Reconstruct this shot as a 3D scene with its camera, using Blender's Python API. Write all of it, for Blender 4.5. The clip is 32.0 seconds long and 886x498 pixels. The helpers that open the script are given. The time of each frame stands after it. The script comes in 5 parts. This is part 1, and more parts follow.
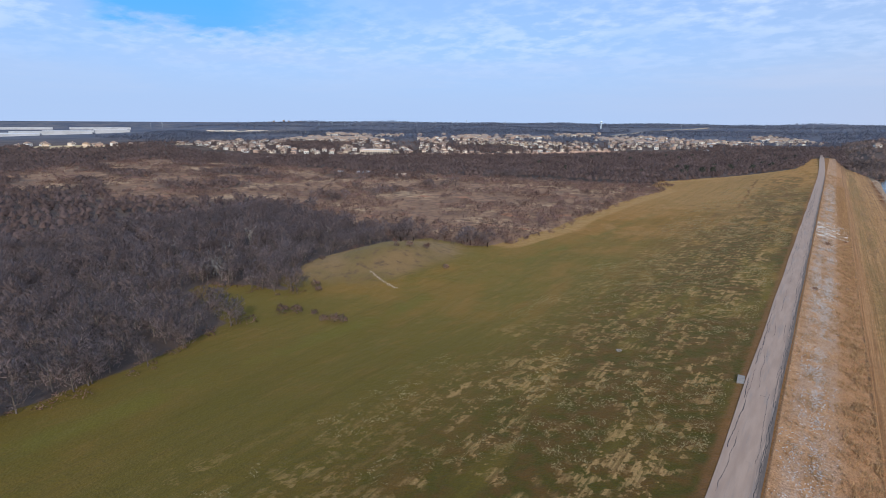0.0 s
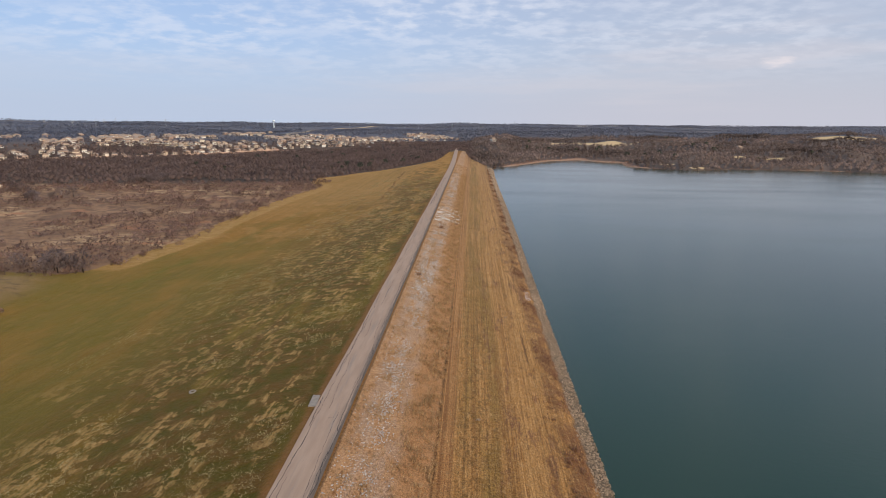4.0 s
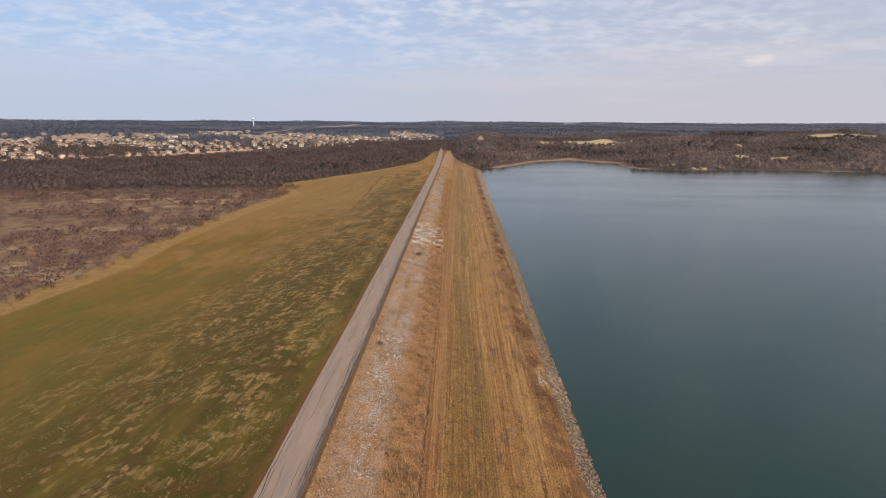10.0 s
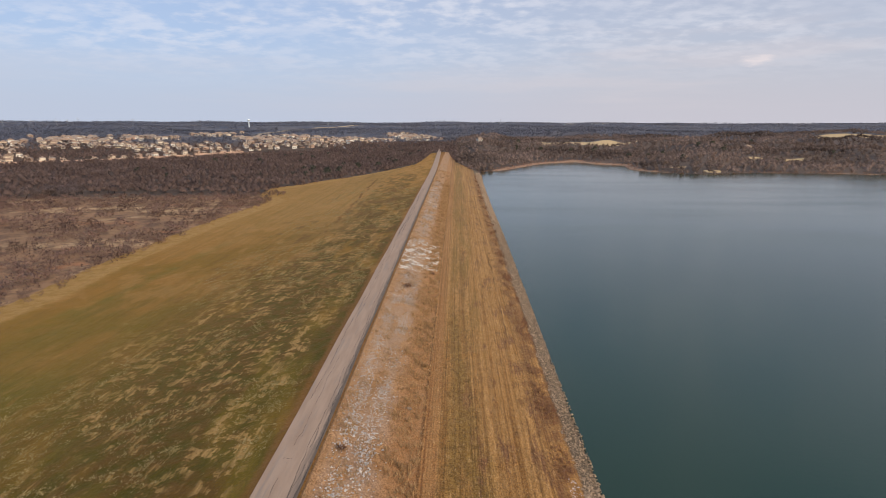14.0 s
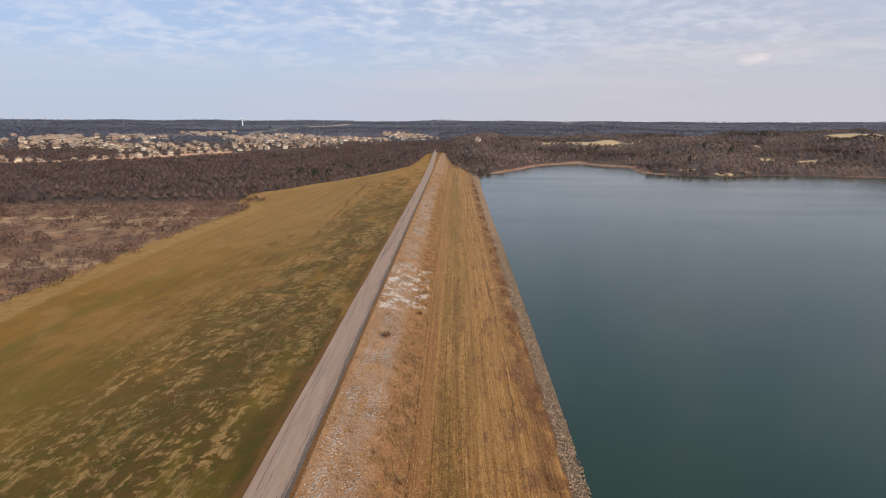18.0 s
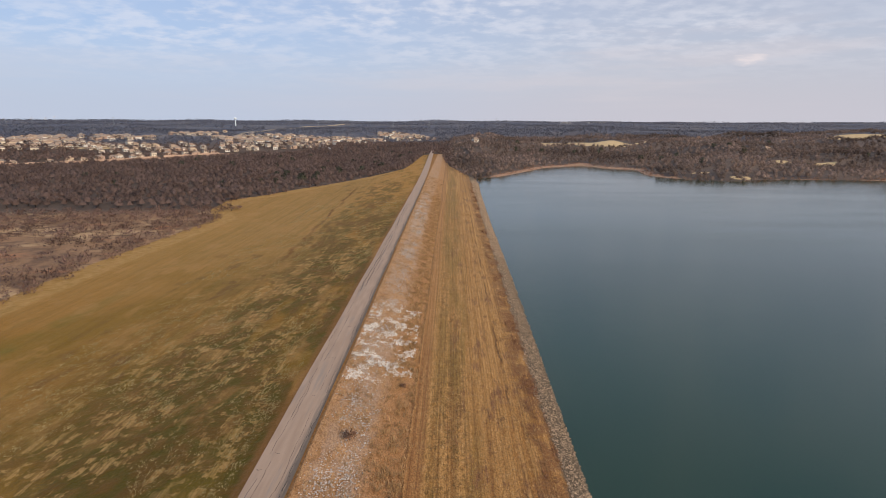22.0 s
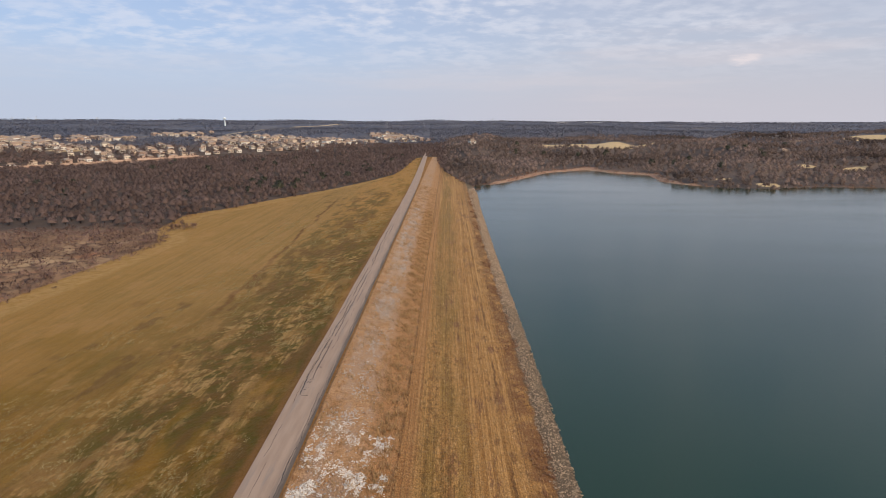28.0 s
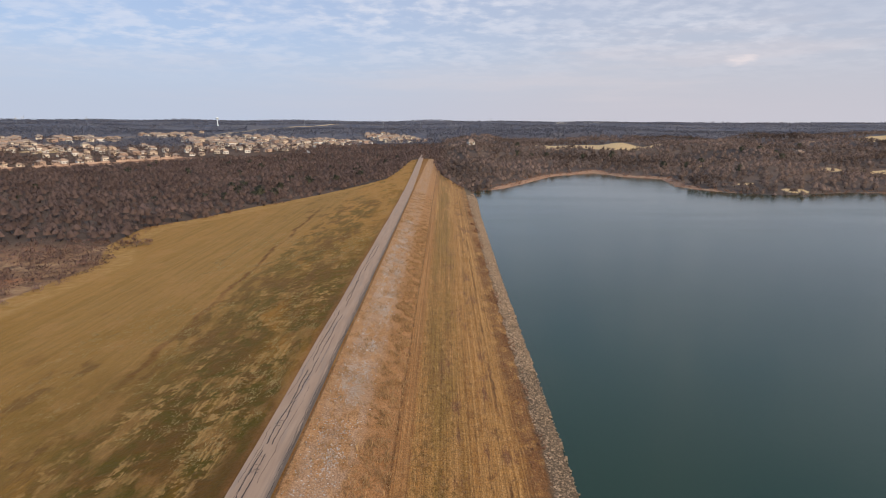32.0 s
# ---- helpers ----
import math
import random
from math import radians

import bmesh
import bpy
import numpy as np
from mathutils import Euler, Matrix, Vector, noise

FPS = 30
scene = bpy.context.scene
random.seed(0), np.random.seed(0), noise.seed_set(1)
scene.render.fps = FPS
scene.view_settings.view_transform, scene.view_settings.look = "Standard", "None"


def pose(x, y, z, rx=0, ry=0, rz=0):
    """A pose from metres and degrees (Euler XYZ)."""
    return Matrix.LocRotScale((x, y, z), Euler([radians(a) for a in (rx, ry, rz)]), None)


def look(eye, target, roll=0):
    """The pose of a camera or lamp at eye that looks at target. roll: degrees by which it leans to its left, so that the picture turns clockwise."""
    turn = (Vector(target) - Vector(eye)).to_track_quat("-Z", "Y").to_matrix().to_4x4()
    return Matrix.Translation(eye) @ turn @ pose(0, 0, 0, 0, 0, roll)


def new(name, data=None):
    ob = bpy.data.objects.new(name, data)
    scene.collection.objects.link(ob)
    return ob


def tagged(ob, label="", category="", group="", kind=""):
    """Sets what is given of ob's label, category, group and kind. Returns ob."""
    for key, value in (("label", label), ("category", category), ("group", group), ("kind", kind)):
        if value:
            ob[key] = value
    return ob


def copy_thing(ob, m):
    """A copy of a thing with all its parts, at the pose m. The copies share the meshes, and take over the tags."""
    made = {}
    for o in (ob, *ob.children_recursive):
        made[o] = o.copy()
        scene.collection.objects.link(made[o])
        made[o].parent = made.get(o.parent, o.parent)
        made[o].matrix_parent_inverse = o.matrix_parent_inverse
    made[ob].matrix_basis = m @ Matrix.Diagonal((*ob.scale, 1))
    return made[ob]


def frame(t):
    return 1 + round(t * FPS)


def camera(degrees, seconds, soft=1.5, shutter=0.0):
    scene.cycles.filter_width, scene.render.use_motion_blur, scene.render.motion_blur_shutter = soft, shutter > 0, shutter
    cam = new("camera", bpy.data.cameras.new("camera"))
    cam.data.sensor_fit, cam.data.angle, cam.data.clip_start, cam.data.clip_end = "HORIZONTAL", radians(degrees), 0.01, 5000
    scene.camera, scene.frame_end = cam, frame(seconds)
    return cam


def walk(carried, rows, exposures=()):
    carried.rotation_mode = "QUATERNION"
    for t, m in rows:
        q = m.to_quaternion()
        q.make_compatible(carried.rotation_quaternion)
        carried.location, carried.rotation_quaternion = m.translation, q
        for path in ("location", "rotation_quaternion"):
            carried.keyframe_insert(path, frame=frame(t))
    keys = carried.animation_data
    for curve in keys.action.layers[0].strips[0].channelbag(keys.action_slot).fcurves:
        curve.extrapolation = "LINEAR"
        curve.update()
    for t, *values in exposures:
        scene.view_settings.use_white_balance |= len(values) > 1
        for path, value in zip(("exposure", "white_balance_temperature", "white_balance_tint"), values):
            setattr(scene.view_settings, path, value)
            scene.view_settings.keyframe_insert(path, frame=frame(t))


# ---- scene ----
# camera: seconds, place, turn to the left, tilt, lean
PATH = [
    (0, 3.73, 0.00, 39.20, 35.163, -13.028, 0.345),
    (0.5, 7.12, 2.65, 38.88, 29.199, -12.967, 0.341),
    (1, 10.53, 5.15, 38.60, 23.329, -12.972, 0.344),
    (1.5, 13.88, 7.81, 38.39, 17.459, -13.006, 0.349),
    (2, 17.05, 9.96, 38.18, 11.662, -12.888, 0.362),
    (2.5, 18.36, 12.39, 38.05, 6.138, -12.720, 0.349),
    (3, 18.38, 16.28, 37.83, 3.278, -12.660, 0.312),
    (3.5, 18.24, 20.40, 37.54, 3.089, -12.815, 0.302),
    (5.5, 18.20, 35.60, 37.45, 2.291, -13.024, 0.319),
    (6, 18.26, 39.60, 37.51, 2.209, -13.076, 0.304),
    (7, 18.22, 46.87, 37.63, 1.972, -13.067, 0.255),
    (8, 18.22, 54.72, 37.58, 1.717, -13.118, 0.216),
    (9, 18.26, 62.75, 37.66, 1.635, -13.067, 0.187),
    (10, 18.31, 70.56, 37.44, 1.530, -13.110, 0.161),
    (11, 18.34, 78.34, 37.31, 1.493, -13.181, 0.112),
    (12, 18.49, 86.12, 37.24, 1.448, -13.047, 0.094),
    (13, 18.44, 93.97, 37.43, 1.392, -13.037, 0.070),
    (14, 18.63, 101.66, 37.50, 1.433, -13.060, 0.040),
    (14.5, 18.70, 105.63, 37.50, 1.530, -13.058, 0.034),
    (16.5, 19.21, 120.65, 37.93, 1.225, -13.126, 0.090),
    (17, 19.26, 124.28, 38.03, 1.285, -13.134, 0.091),
    (18, 19.60, 131.29, 38.47, 1.158, -13.200, 0.107),
    (19, 19.51, 139.54, 38.57, 1.083, -13.276, 0.153),
    (20, 19.76, 148.20, 38.40, 1.042, -13.249, 0.136),
    (21, 19.71, 156.49, 38.26, 0.963, -13.198, 0.128),
    (22, 19.80, 164.98, 38.26, 0.868, -13.201, 0.122),
    (23, 19.77, 172.47, 38.84, 0.773, -13.246, 0.137),
    (24, 19.71, 180.26, 39.13, 0.572, -13.289, 0.134),
    (25, 19.82, 188.45, 39.18, 0.533, -13.280, 0.117),
    (25.5, 20.03, 192.51, 39.16, 0.604, -13.284, 0.110),
    (27.5, 20.46, 208.30, 39.18, 0.559, -13.249, 0.116),
    (28, 20.44, 212.41, 39.18, 0.439, -13.227, 0.110),
    (29, 20.46, 221.31, 39.13, 0.336, -13.259, 0.138),
    (30, 20.81, 228.93, 39.69, 0.338, -13.290, 0.140),
    (31, 20.88, 238.30, 39.49, 0.282, -13.332, 0.145),
    (32, 20.78, 247.94, 38.79, 0.177, -13.208, 0.145),
]


def aim(row):
    t, x, y, z, yaw, tilt, lean = row
    a, b = radians(yaw), radians(tilt)
    way = Vector((-math.sin(a) * math.cos(b), math.cos(a) * math.cos(b), math.sin(b)))
    return t, look((x, y, z), Vector((x, y, z)) + way, lean)


cam = camera(78.52, 32.0, soft=0.75)
walk(cam, [aim(r) for r in PATH], [(0.0, 0.0, 5350, 8), (2.0, 0.0, 5750, 9), (3.5, -0.02, 6300, 10), (6.0, -0.03, 6700, 12), (32.0, -0.03, 6700, 12)])

# ---- light: thin high cloud, low sun behind and to the right ----
SUN_TURN, SUN_HEIGHT = 140.0, 27.0  # degrees clockwise from +y, degrees up
world = bpy.data.worlds.new("sky")
scene.world = world
world.use_nodes = True


class Nodes:
    """A short way to write node trees: n.mix(a, b, f) and so on return sockets."""

    def __init__(self, tree):
        self.tree = tree
        self.tree.nodes.clear()

    def add(self, kind, props=None, ins=None):
        nd = self.tree.nodes.new(kind)
        for k, v in (props or {}).items():
            setattr(nd, k, v)
        for k, v in (ins or {}).items():
            self.put(nd.inputs[k], v)
        return nd

    def put(self, socket, v):
        if isinstance(v, bpy.types.NodeSocket):
            self.tree.links.new(v, socket)
        elif isinstance(v, (tuple, list)) and socket.type == "RGBA" and len(v) == 3:
            socket.default_value = (*v, 1)
        else:
            socket.default_value = v

    def math(self, op, a, b=0.0, c=0.0, clamp=False):
        nd = self.add("ShaderNodeMath", {"operation": op, "use_clamp": clamp})
        for s, v in zip(nd.inputs, (a, b, c)):
            self.put(s, v)
        return nd.outputs[0]

    def mix(self, a, b, f):
        nd = self.add("ShaderNodeMix", {"data_type": "RGBA"})
        self.put(nd.inputs[0], f)
        self.put(nd.inputs[6], a)
        self.put(nd.inputs[7], b)
        return nd.outputs[2]

    def noise(self, vec, scale, detail=3.0, rough=0.55, kind="Fac"):
        nd = self.add("ShaderNodeTexNoise", None, {"Vector": vec, "Scale": scale, "Detail": detail, "Roughness": rough})
        return nd.outputs[kind]

    def ramp(self, v, lo, hi):
        nd = self.add("ShaderNodeMapRange", {"interpolation_type": "SMOOTHSTEP"}, {0: v, 1: lo, 2: hi})
        return nd.outputs[0]

    def scaled(self, vec, s):
        return self.add("ShaderNodeVectorMath", {"operation": "MULTIPLY"}, {0: vec, 1: s}).outputs[0]

    def split(self, vec):
        return self.add("ShaderNodeSeparateXYZ", None, {0: vec}).outputs

    def join(self, x, y, z):
        return self.add("ShaderNodeCombineXYZ", None, {0: x, 1: y, 2: z}).outputs[0]


def build_sky():
    n = Nodes(world.node_tree)
    sky = n.add("ShaderNodeTexSky", {"sky_type": "NISHITA", "sun_disc": False, "sun_elevation": radians(SUN_HEIGHT),
                                     "sun_rotation": radians(SUN_TURN), "altitude": 200.0, "air_density": 1.0,
                                     "dust_density": 1.5, "ozone_density": 1.0}).outputs[0]
    way = n.add("ShaderNodeTexCoord").outputs["Generated"]
    x, y, z = n.split(way)
    up = n.math("ADD", n.math("MAXIMUM", z, 0.0), 0.18)
    flat = n.join(n.math("DIVIDE", x, up), n.math("DIVIDE", y, up), 0.0)
    sheet = n.noise(flat, 0.7, 4, 0.5)
    fleece = n.noise(n.scaled(flat, (1.0, 1.1, 1)), 3.6, 5, 0.55)
    puffs = n.noise(n.scaled(flat, (1.0, 1.1, 1)), 11.0, 3, 0.5)
    blue = n.mix(n.scaled(sky, (0.11, 0.11, 0.11)), n.mix((0.42, 0.57, 0.88), (0.56, 0.61, 0.765), n.ramp(x, -0.55, 0.45)), 0.7)
    blue = n.mix(blue, (0.40, 0.57, 0.82), n.math("MULTIPLY", n.ramp(z, 0.2, 0.42), 0.7))
    high = n.ramp(z, 0.03, 0.17)
    tufts = n.math("MULTIPLY", n.ramp(n.math("ADD", n.math("MULTIPLY", fleece, 0.6), n.math("MULTIPLY", puffs, 0.4)), 0.42, 0.62), n.ramp(sheet, 0.25, 0.55))
    c = n.mix(blue, (0.80, 0.83, 0.92), n.math("MULTIPLY", tufts, n.math("MULTIPLY", high, 0.6)))
    side = n.math("DIVIDE", x, n.math("MAXIMUM", y, 0.1))
    gap = n.math("MULTIPLY", n.math("MULTIPLY", n.ramp(side, -2.5, -2.1), n.ramp(side, -0.7, -1.5)), n.ramp(n.math("ADD", z, n.math("MULTIPLY", n.math("SUBTRACT", fleece, 0.5), 0.16)), 0.125, 0.165))
    c = n.mix(c, (0.17, 0.47, 0.86), gap)
    c = n.mix(n.mix((0.52, 0.60, 0.75), (0.58, 0.585, 0.665), n.ramp(x, -0.5, 0.4)), c, n.ramp(z, -0.01, 0.15))
    haze = n.ramp(n.noise(n.join(n.math("MULTIPLY", x, 1.6), n.math("MULTIPLY", y, 1.6), n.math("MULTIPLY", z, 17.0)), 1.5, 4, 0.55), 0.44, 0.66)
    c = n.mix(c, (0.68, 0.65, 0.70), n.math("MULTIPLY", n.math("MULTIPLY", haze, n.math("MULTIPLY", n.ramp(z, 0.01, 0.05), n.ramp(z, 0.19, 0.11))), n.math("ADD", 0.15, n.math("MULTIPLY", n.ramp(x, -0.5, 0.3), 0.25))))
    dx, dz = n.math("DIVIDE", n.math("SUBTRACT", x, 0.458), 0.03), n.math("DIVIDE", n.math("SUBTRACT", z, 0.095), 0.013)
    puff = n.ramp(n.math("ADD", n.math("ADD", n.math("MULTIPLY", dx, dx), n.math("MULTIPLY", dz, dz)), n.math("MULTIPLY", puffs, 1.6)), 1.5, 0.5)
    c = n.mix(c, (0.90, 0.82, 0.83), n.math("MULTIPLY", n.math("MULTIPLY", puff, n.ramp(y, 0.0, 0.2)), 0.65))
    bg = n.add("ShaderNodeBackground", None, {0: c, 1: 1.0})
    out = n.add("ShaderNodeOutputWorld")
    n.tree.links.new(bg.outputs[0], out.inputs[0])


build_sky()
sun = new("sun", bpy.data.lights.new("sun", "SUN"))
sun.data.energy, sun.data.angle, sun.data.color = 3.1, radians(1.5), (1.0, 0.80, 0.56)
_a, _e = radians(SUN_TURN), radians(SUN_HEIGHT)
_from = Vector((math.sin(_a) * math.cos(_e), math.cos(_a) * math.cos(_e), math.sin(_e)))
sun.matrix_world = look(_from * 100, (0, 0, 0))

# ---- plan ----
WATER = -6.6
LAKE = [(35.8, -900), (36.2, 70), (36.7, 150), (37.0, 200), (37.7, 280), (37.9, 320), (37.7, 400), (38.6, 510), (40.5, 577), (54, 608), (82, 656), (113, 712),
        (158, 748), (168, 712), (196, 693), (186, 640), (200, 608), (224, 580), (250, 580), (290, 602), (380, 591),
        (408, 567), (520, 515), (800, 330), (1300, 0), (1300, -900)]
# edge of the mown grass, from behind the start round the far end of the dam
FIELD = [(-99, -900), (-99, 23), (-101, 52), (-106, 68), (-108, 76), (-119, 78), (-142, 85), (-132, 91), (-118, 91), (-113, 95), (-117, 101), (-128, 104), (-136, 128), (-134, 165), (-129, 177), (-107, 176), (-99, 184),
         (-94, 238), (-97, 271), (-97, 340), (-92, 425), (-107, 455), (-112, 490), (-98, 515), (-79, 560), (-55, 598), (-37, 623),
         (-19, 655), (-15, 730), (-14, 850), (6, 850), (14, 690), (28, 625), (40, 577), (38.5, 400), (36, -900)]
TOWN = [(-900, 480), (-753, 496), (-667, 545), (-590, 610), (-530, 695), (-480, 735), (-440, 765), (-395, 800), (-345, 860), (-290, 915), (-205, 965), (-160, 1010), (-139, 1067), (-75, 1160), (-3, 1185)]
# a strip cleared for a power line up the far ridge
LINE_CUT = [(-455, 1380), (-480, 1620), (-504, 1869), (-470, 2080), (-380, 2280)]


def edge_distance(xs, ys, poly):
    """Signed distance to a polygon's edge, negative inside."""
    best = np.full(xs.shape, 1e9)
    inside = np.zeros(xs.shape, bool)
    for (ax, ay), (bx, by) in zip(poly, poly[1:] + poly[:1]):
        dx, dy = bx - ax, by - ay
        s = np.clip(((xs - ax) * dx + (ys - ay) * dy) / (dx * dx + dy * dy), 0, 1)
        best = np.minimum(best, np.hypot(xs - ax - s * dx, ys - ay - s * dy))
        if dy:
            inside ^= ((ay > ys) != (by > ys)) & (xs < ax + (ys - ay) / dy * dx)
    return np.where(inside, -best, best)


def line_distance(xs, ys, line):
    best = np.full(xs.shape, 1e9)
    for (ax, ay), (bx, by) in zip(line, line[1:]):
        dx, dy = bx - ax, by - ay
        s = np.clip(((xs - ax) * dx + (ys - ay) * dy) / (dx * dx + dy * dy), 0, 1)
        best = np.minimum(best, np.hypot(xs - ax - s * dx, ys - ay - s * dy))
    return best


def waves(xs, ys, size, seed):
    """Smooth random relief of about -1 to 1."""
    rng = np.random.default_rng(seed)
    out = np.zeros(xs.shape)
    for k in range(7):
        a, p = rng.uniform(0, 6.283, 2)
        w = 6.283 / (size * rng.uniform(0.6, 1.6))
        out += np.sin((xs * np.cos(a) + ys * np.sin(a)) * w + p)
    return out / 3.5


def smooth(v, lo, hi):
    s = np.clip((v - lo) / (hi - lo), 0, 1)
    return s * s * (3 - 2 * s)


SHORE_Y = [20, 70, 150, 200, 280, 320, 400, 510, 577]
SHORE_X = [36.0, 36.2, 36.7, 37.0, 37.7, 37.9, 37.7, 38.6, 40.5]
PROFILE_X = [-400, -100, -75, -60, -45, -30, -15, -6, -2.9, -2.45, 2.45, 3.2, 14, 14.6, 32, 34, 38, 60]
PROFILE_Z = [-8.8, -8.6, -8.4, -7.4, -5.8, -4.0, -1.9, -0.75, -0.2, -0.08, -0.08, -0.25, -3.0, -3.1, -4.6, -4.9, -6.9, -13]


def height(xs, ys):
    xs, ys = np.asarray(xs, float), np.asarray(ys, float)
    r = np.hypot(xs, ys - 100)
    land = np.interp(r, [0, 600, 720, 900, 1400, 2200, 3300, 4200, 6500], [-8.6, -8.6, -2.0, 3.0, 12, 22, 33, 37, 35])
    west_land = np.interp(r, [0, 800, 870, 940, 1300, 1500, 2200, 3300, 4200, 6500], [-8.6, -9.0, -5.0, 1.5, 8, 12, 22, 33, 37, 35])
    land = land + (west_land - land) * smooth(-xs, -60, 60)
    land = land + np.where(xs > 0, smooth(r, 700, 1500), smooth(r, 1000, 1700)) * (waves(xs, ys, 420, 3) * 4 + waves(xs, ys, 1500, 4) * 4) + smooth(r, 1400, 2000) * waves(xs, ys, 750, 6) * 5
    land = land - xs / np.maximum(r, 1) * 7 * smooth(r, 1500, 3000)
    west = smooth(-xs - 0.9 * ys, 700, 1700) * smooth(r, 1100, 1900)
    land = land * (1 - west) + (50 * smooth(r, 4230, 4620) - 10) * west
    lake = edge_distance(xs, ys, LAKE)
    shore = np.maximum(lake, 0)
    hill = np.interp(shore, [0, 4, 12, 60, 220, 500], [-6.9, -6.2, -4.8, -1.0, 7, 10]) + (waves(xs, ys, 170, 7) * 6 + waves(xs, ys, 70, 8) * 2.5) * smooth(shore, 20, 120)
    far_side = smooth(ys, 560, 640) * smooth(xs, 5, 60)
    land = np.where(xs > 0, np.maximum(land, hill) * far_side + land * (1 - far_side), land)
    land = land + 8 * np.exp(-(((xs - 700) / 150) ** 2 + ((ys - 1120) / 90) ** 2))
    dam = np.interp(xs - (np.interp(ys, SHORE_Y, SHORE_X) - 37.2) * smooth(xs, 31, 34), PROFILE_X, PROFILE_Z)
    end = smooth(ys, 760, 900)
    near = (1 - smooth(xs, 34, 60)) * (1 - smooth(ys, 560, 640)) + smooth(ys, 560, 640) * (1 - smooth(xs, 20, 50))
    near = near * (1 - smooth(-xs, 110, 200)) * (1 - end)
    crest = np.exp(-(xs / 30) ** 2) * end * (1 - smooth(ys, 1000, 1300))
    land = land * (1 - crest) + np.maximum(land, -0.1) * crest
    z = dam * near + land * (1 - near)
    mound = np.exp(-(((xs + 121) / 15) ** 2 + ((ys - 143) / 23) ** 2)) * 6.0 + np.exp(-(((xs + 130) / 10) ** 2 + ((ys - 114) / 13) ** 2)) * 1.0
    z = z + mound
    z = np.where(lake < 0, np.minimum(z, np.interp(-lake, [0, 2, 20, 100], [-6.9, -7.8, -12, -14])), z)
    return z


def lines(*spans):
    """Grid lines: (from, to, step) spans joined end to end."""
    out = []
    for a, b, s in spans:
        out += list(np.linspace(a, b, max(1, round((b - a) / s)), endpoint=False))
    return np.array(out + [spans[-1][1]])


def from_arrays(name, verts, faces, smooth_faces=False, normals=None):
    """A mesh from arrays of corners and of equal-sided faces."""
    me = bpy.data.meshes.new(name)
    verts, faces = np.asarray(verts, np.float32), np.asarray(faces, np.int32)
    k = faces.shape[1]
    me.vertices.add(len(verts))
    me.vertices.foreach_set("co", verts.ravel())
    me.loops.add(faces.size)
    me.loops.foreach_set("vertex_index", faces.ravel())
    me.polygons.add(len(faces))
    me.polygons.foreach_set("loop_start", np.arange(0, faces.size, k, dtype=np.int32))
    me.polygons.foreach_set("use_smooth", np.full(len(faces), smooth_faces))
    me.update(calc_edges=True)
    if normals is not None:
        me.attributes.new("custom_normal", "FLOAT_VECTOR", "POINT").data.foreach_set("vector", np.asarray(normals, np.float32).ravel())
    return me


def dome_normals(v):
    """Normals that round a crown of loose twigs into one soft form."""
    n = np.asarray(v, float) - np.array([0, 0, 0.28])
    n[:, 2] = n[:, 2] * 0.9 + 0.12
    return n / (np.linalg.norm(n, axis=1)[:, None] + 1e-6)

# ---- materials ----
def material(name):
    m = bpy.data.materials.new(name)
    m.use_nodes = True
    return m, Nodes(m.node_tree)


def finish(m, n, colour, rough=0.9, relief=None, depth=0.1, metal=0.0, spec=0.3, sheen=None):
    b = n.add("ShaderNodeBsdfPrincipled", None, {"Base Color": colour, "Roughness": rough, "Metallic": metal, "Specular IOR Level": spec})
    if sheen is not None:
        n.put(b.inputs["Sheen Weight"], sheen)
        b.inputs["Sheen Roughness"].default_value = 0.45
        b.inputs["Sheen Tint"].default_value = (1.0, 0.80, 0.50, 1)
    if relief is not None:
        bump = n.add("ShaderNodeBump", None, {"Strength": 1.0, "Distance": depth, "Height": relief})
        n.tree.links.new(bump.outputs[0], b.inputs["Normal"])
    out = n.add("ShaderNodeOutputMaterial")
    n.tree.links.new(b.outputs[0], out.inputs[0])
    return m


def place(n):
    return n.add("ShaderNodeNewGeometry").outputs["Position"]


def plain(name, colour, vary=0.25, size=1.0, rough=0.8, metal=0.0, by_object=0.0, spec=0.3, by_island=0.0):
    """Paint, stone, bark and so on: a colour with stains at two scales."""
    m, n = material(name)
    p = place(n)
    f = n.math("ADD", n.math("MULTIPLY", n.noise(p, 1 / size, 4), 0.6), n.math("MULTIPLY", n.noise(p, 7 / size, 3), 0.4))
    dark = tuple(c * (1 - vary) for c in colour)
    light = tuple(min(1, c * (1 + vary)) for c in colour)
    c = n.mix(dark, light, n.ramp(f, 0.3, 0.7))
    rnd = None
    if by_object:
        rnd, k = n.add("ShaderNodeObjectInfo").outputs["Random"], by_object
    elif by_island:
        rnd, k = n.add("ShaderNodeNewGeometry").outputs["Random Per Island"], by_island
    if rnd is not None:
        c = n.mix(c, n.scaled(c, (1 + k, 1 + k * 0.9, 1 + k * 0.8)), rnd)
        c = n.mix(c, n.scaled(c, (1 - k, 1 - k, 1 - k)), n.math("FRACT", n.math("MULTIPLY", rnd, 7.3)))
    return finish(m, n, c, rough, n.noise(p, 12 / size, 3), 0.02 * size, metal, spec)


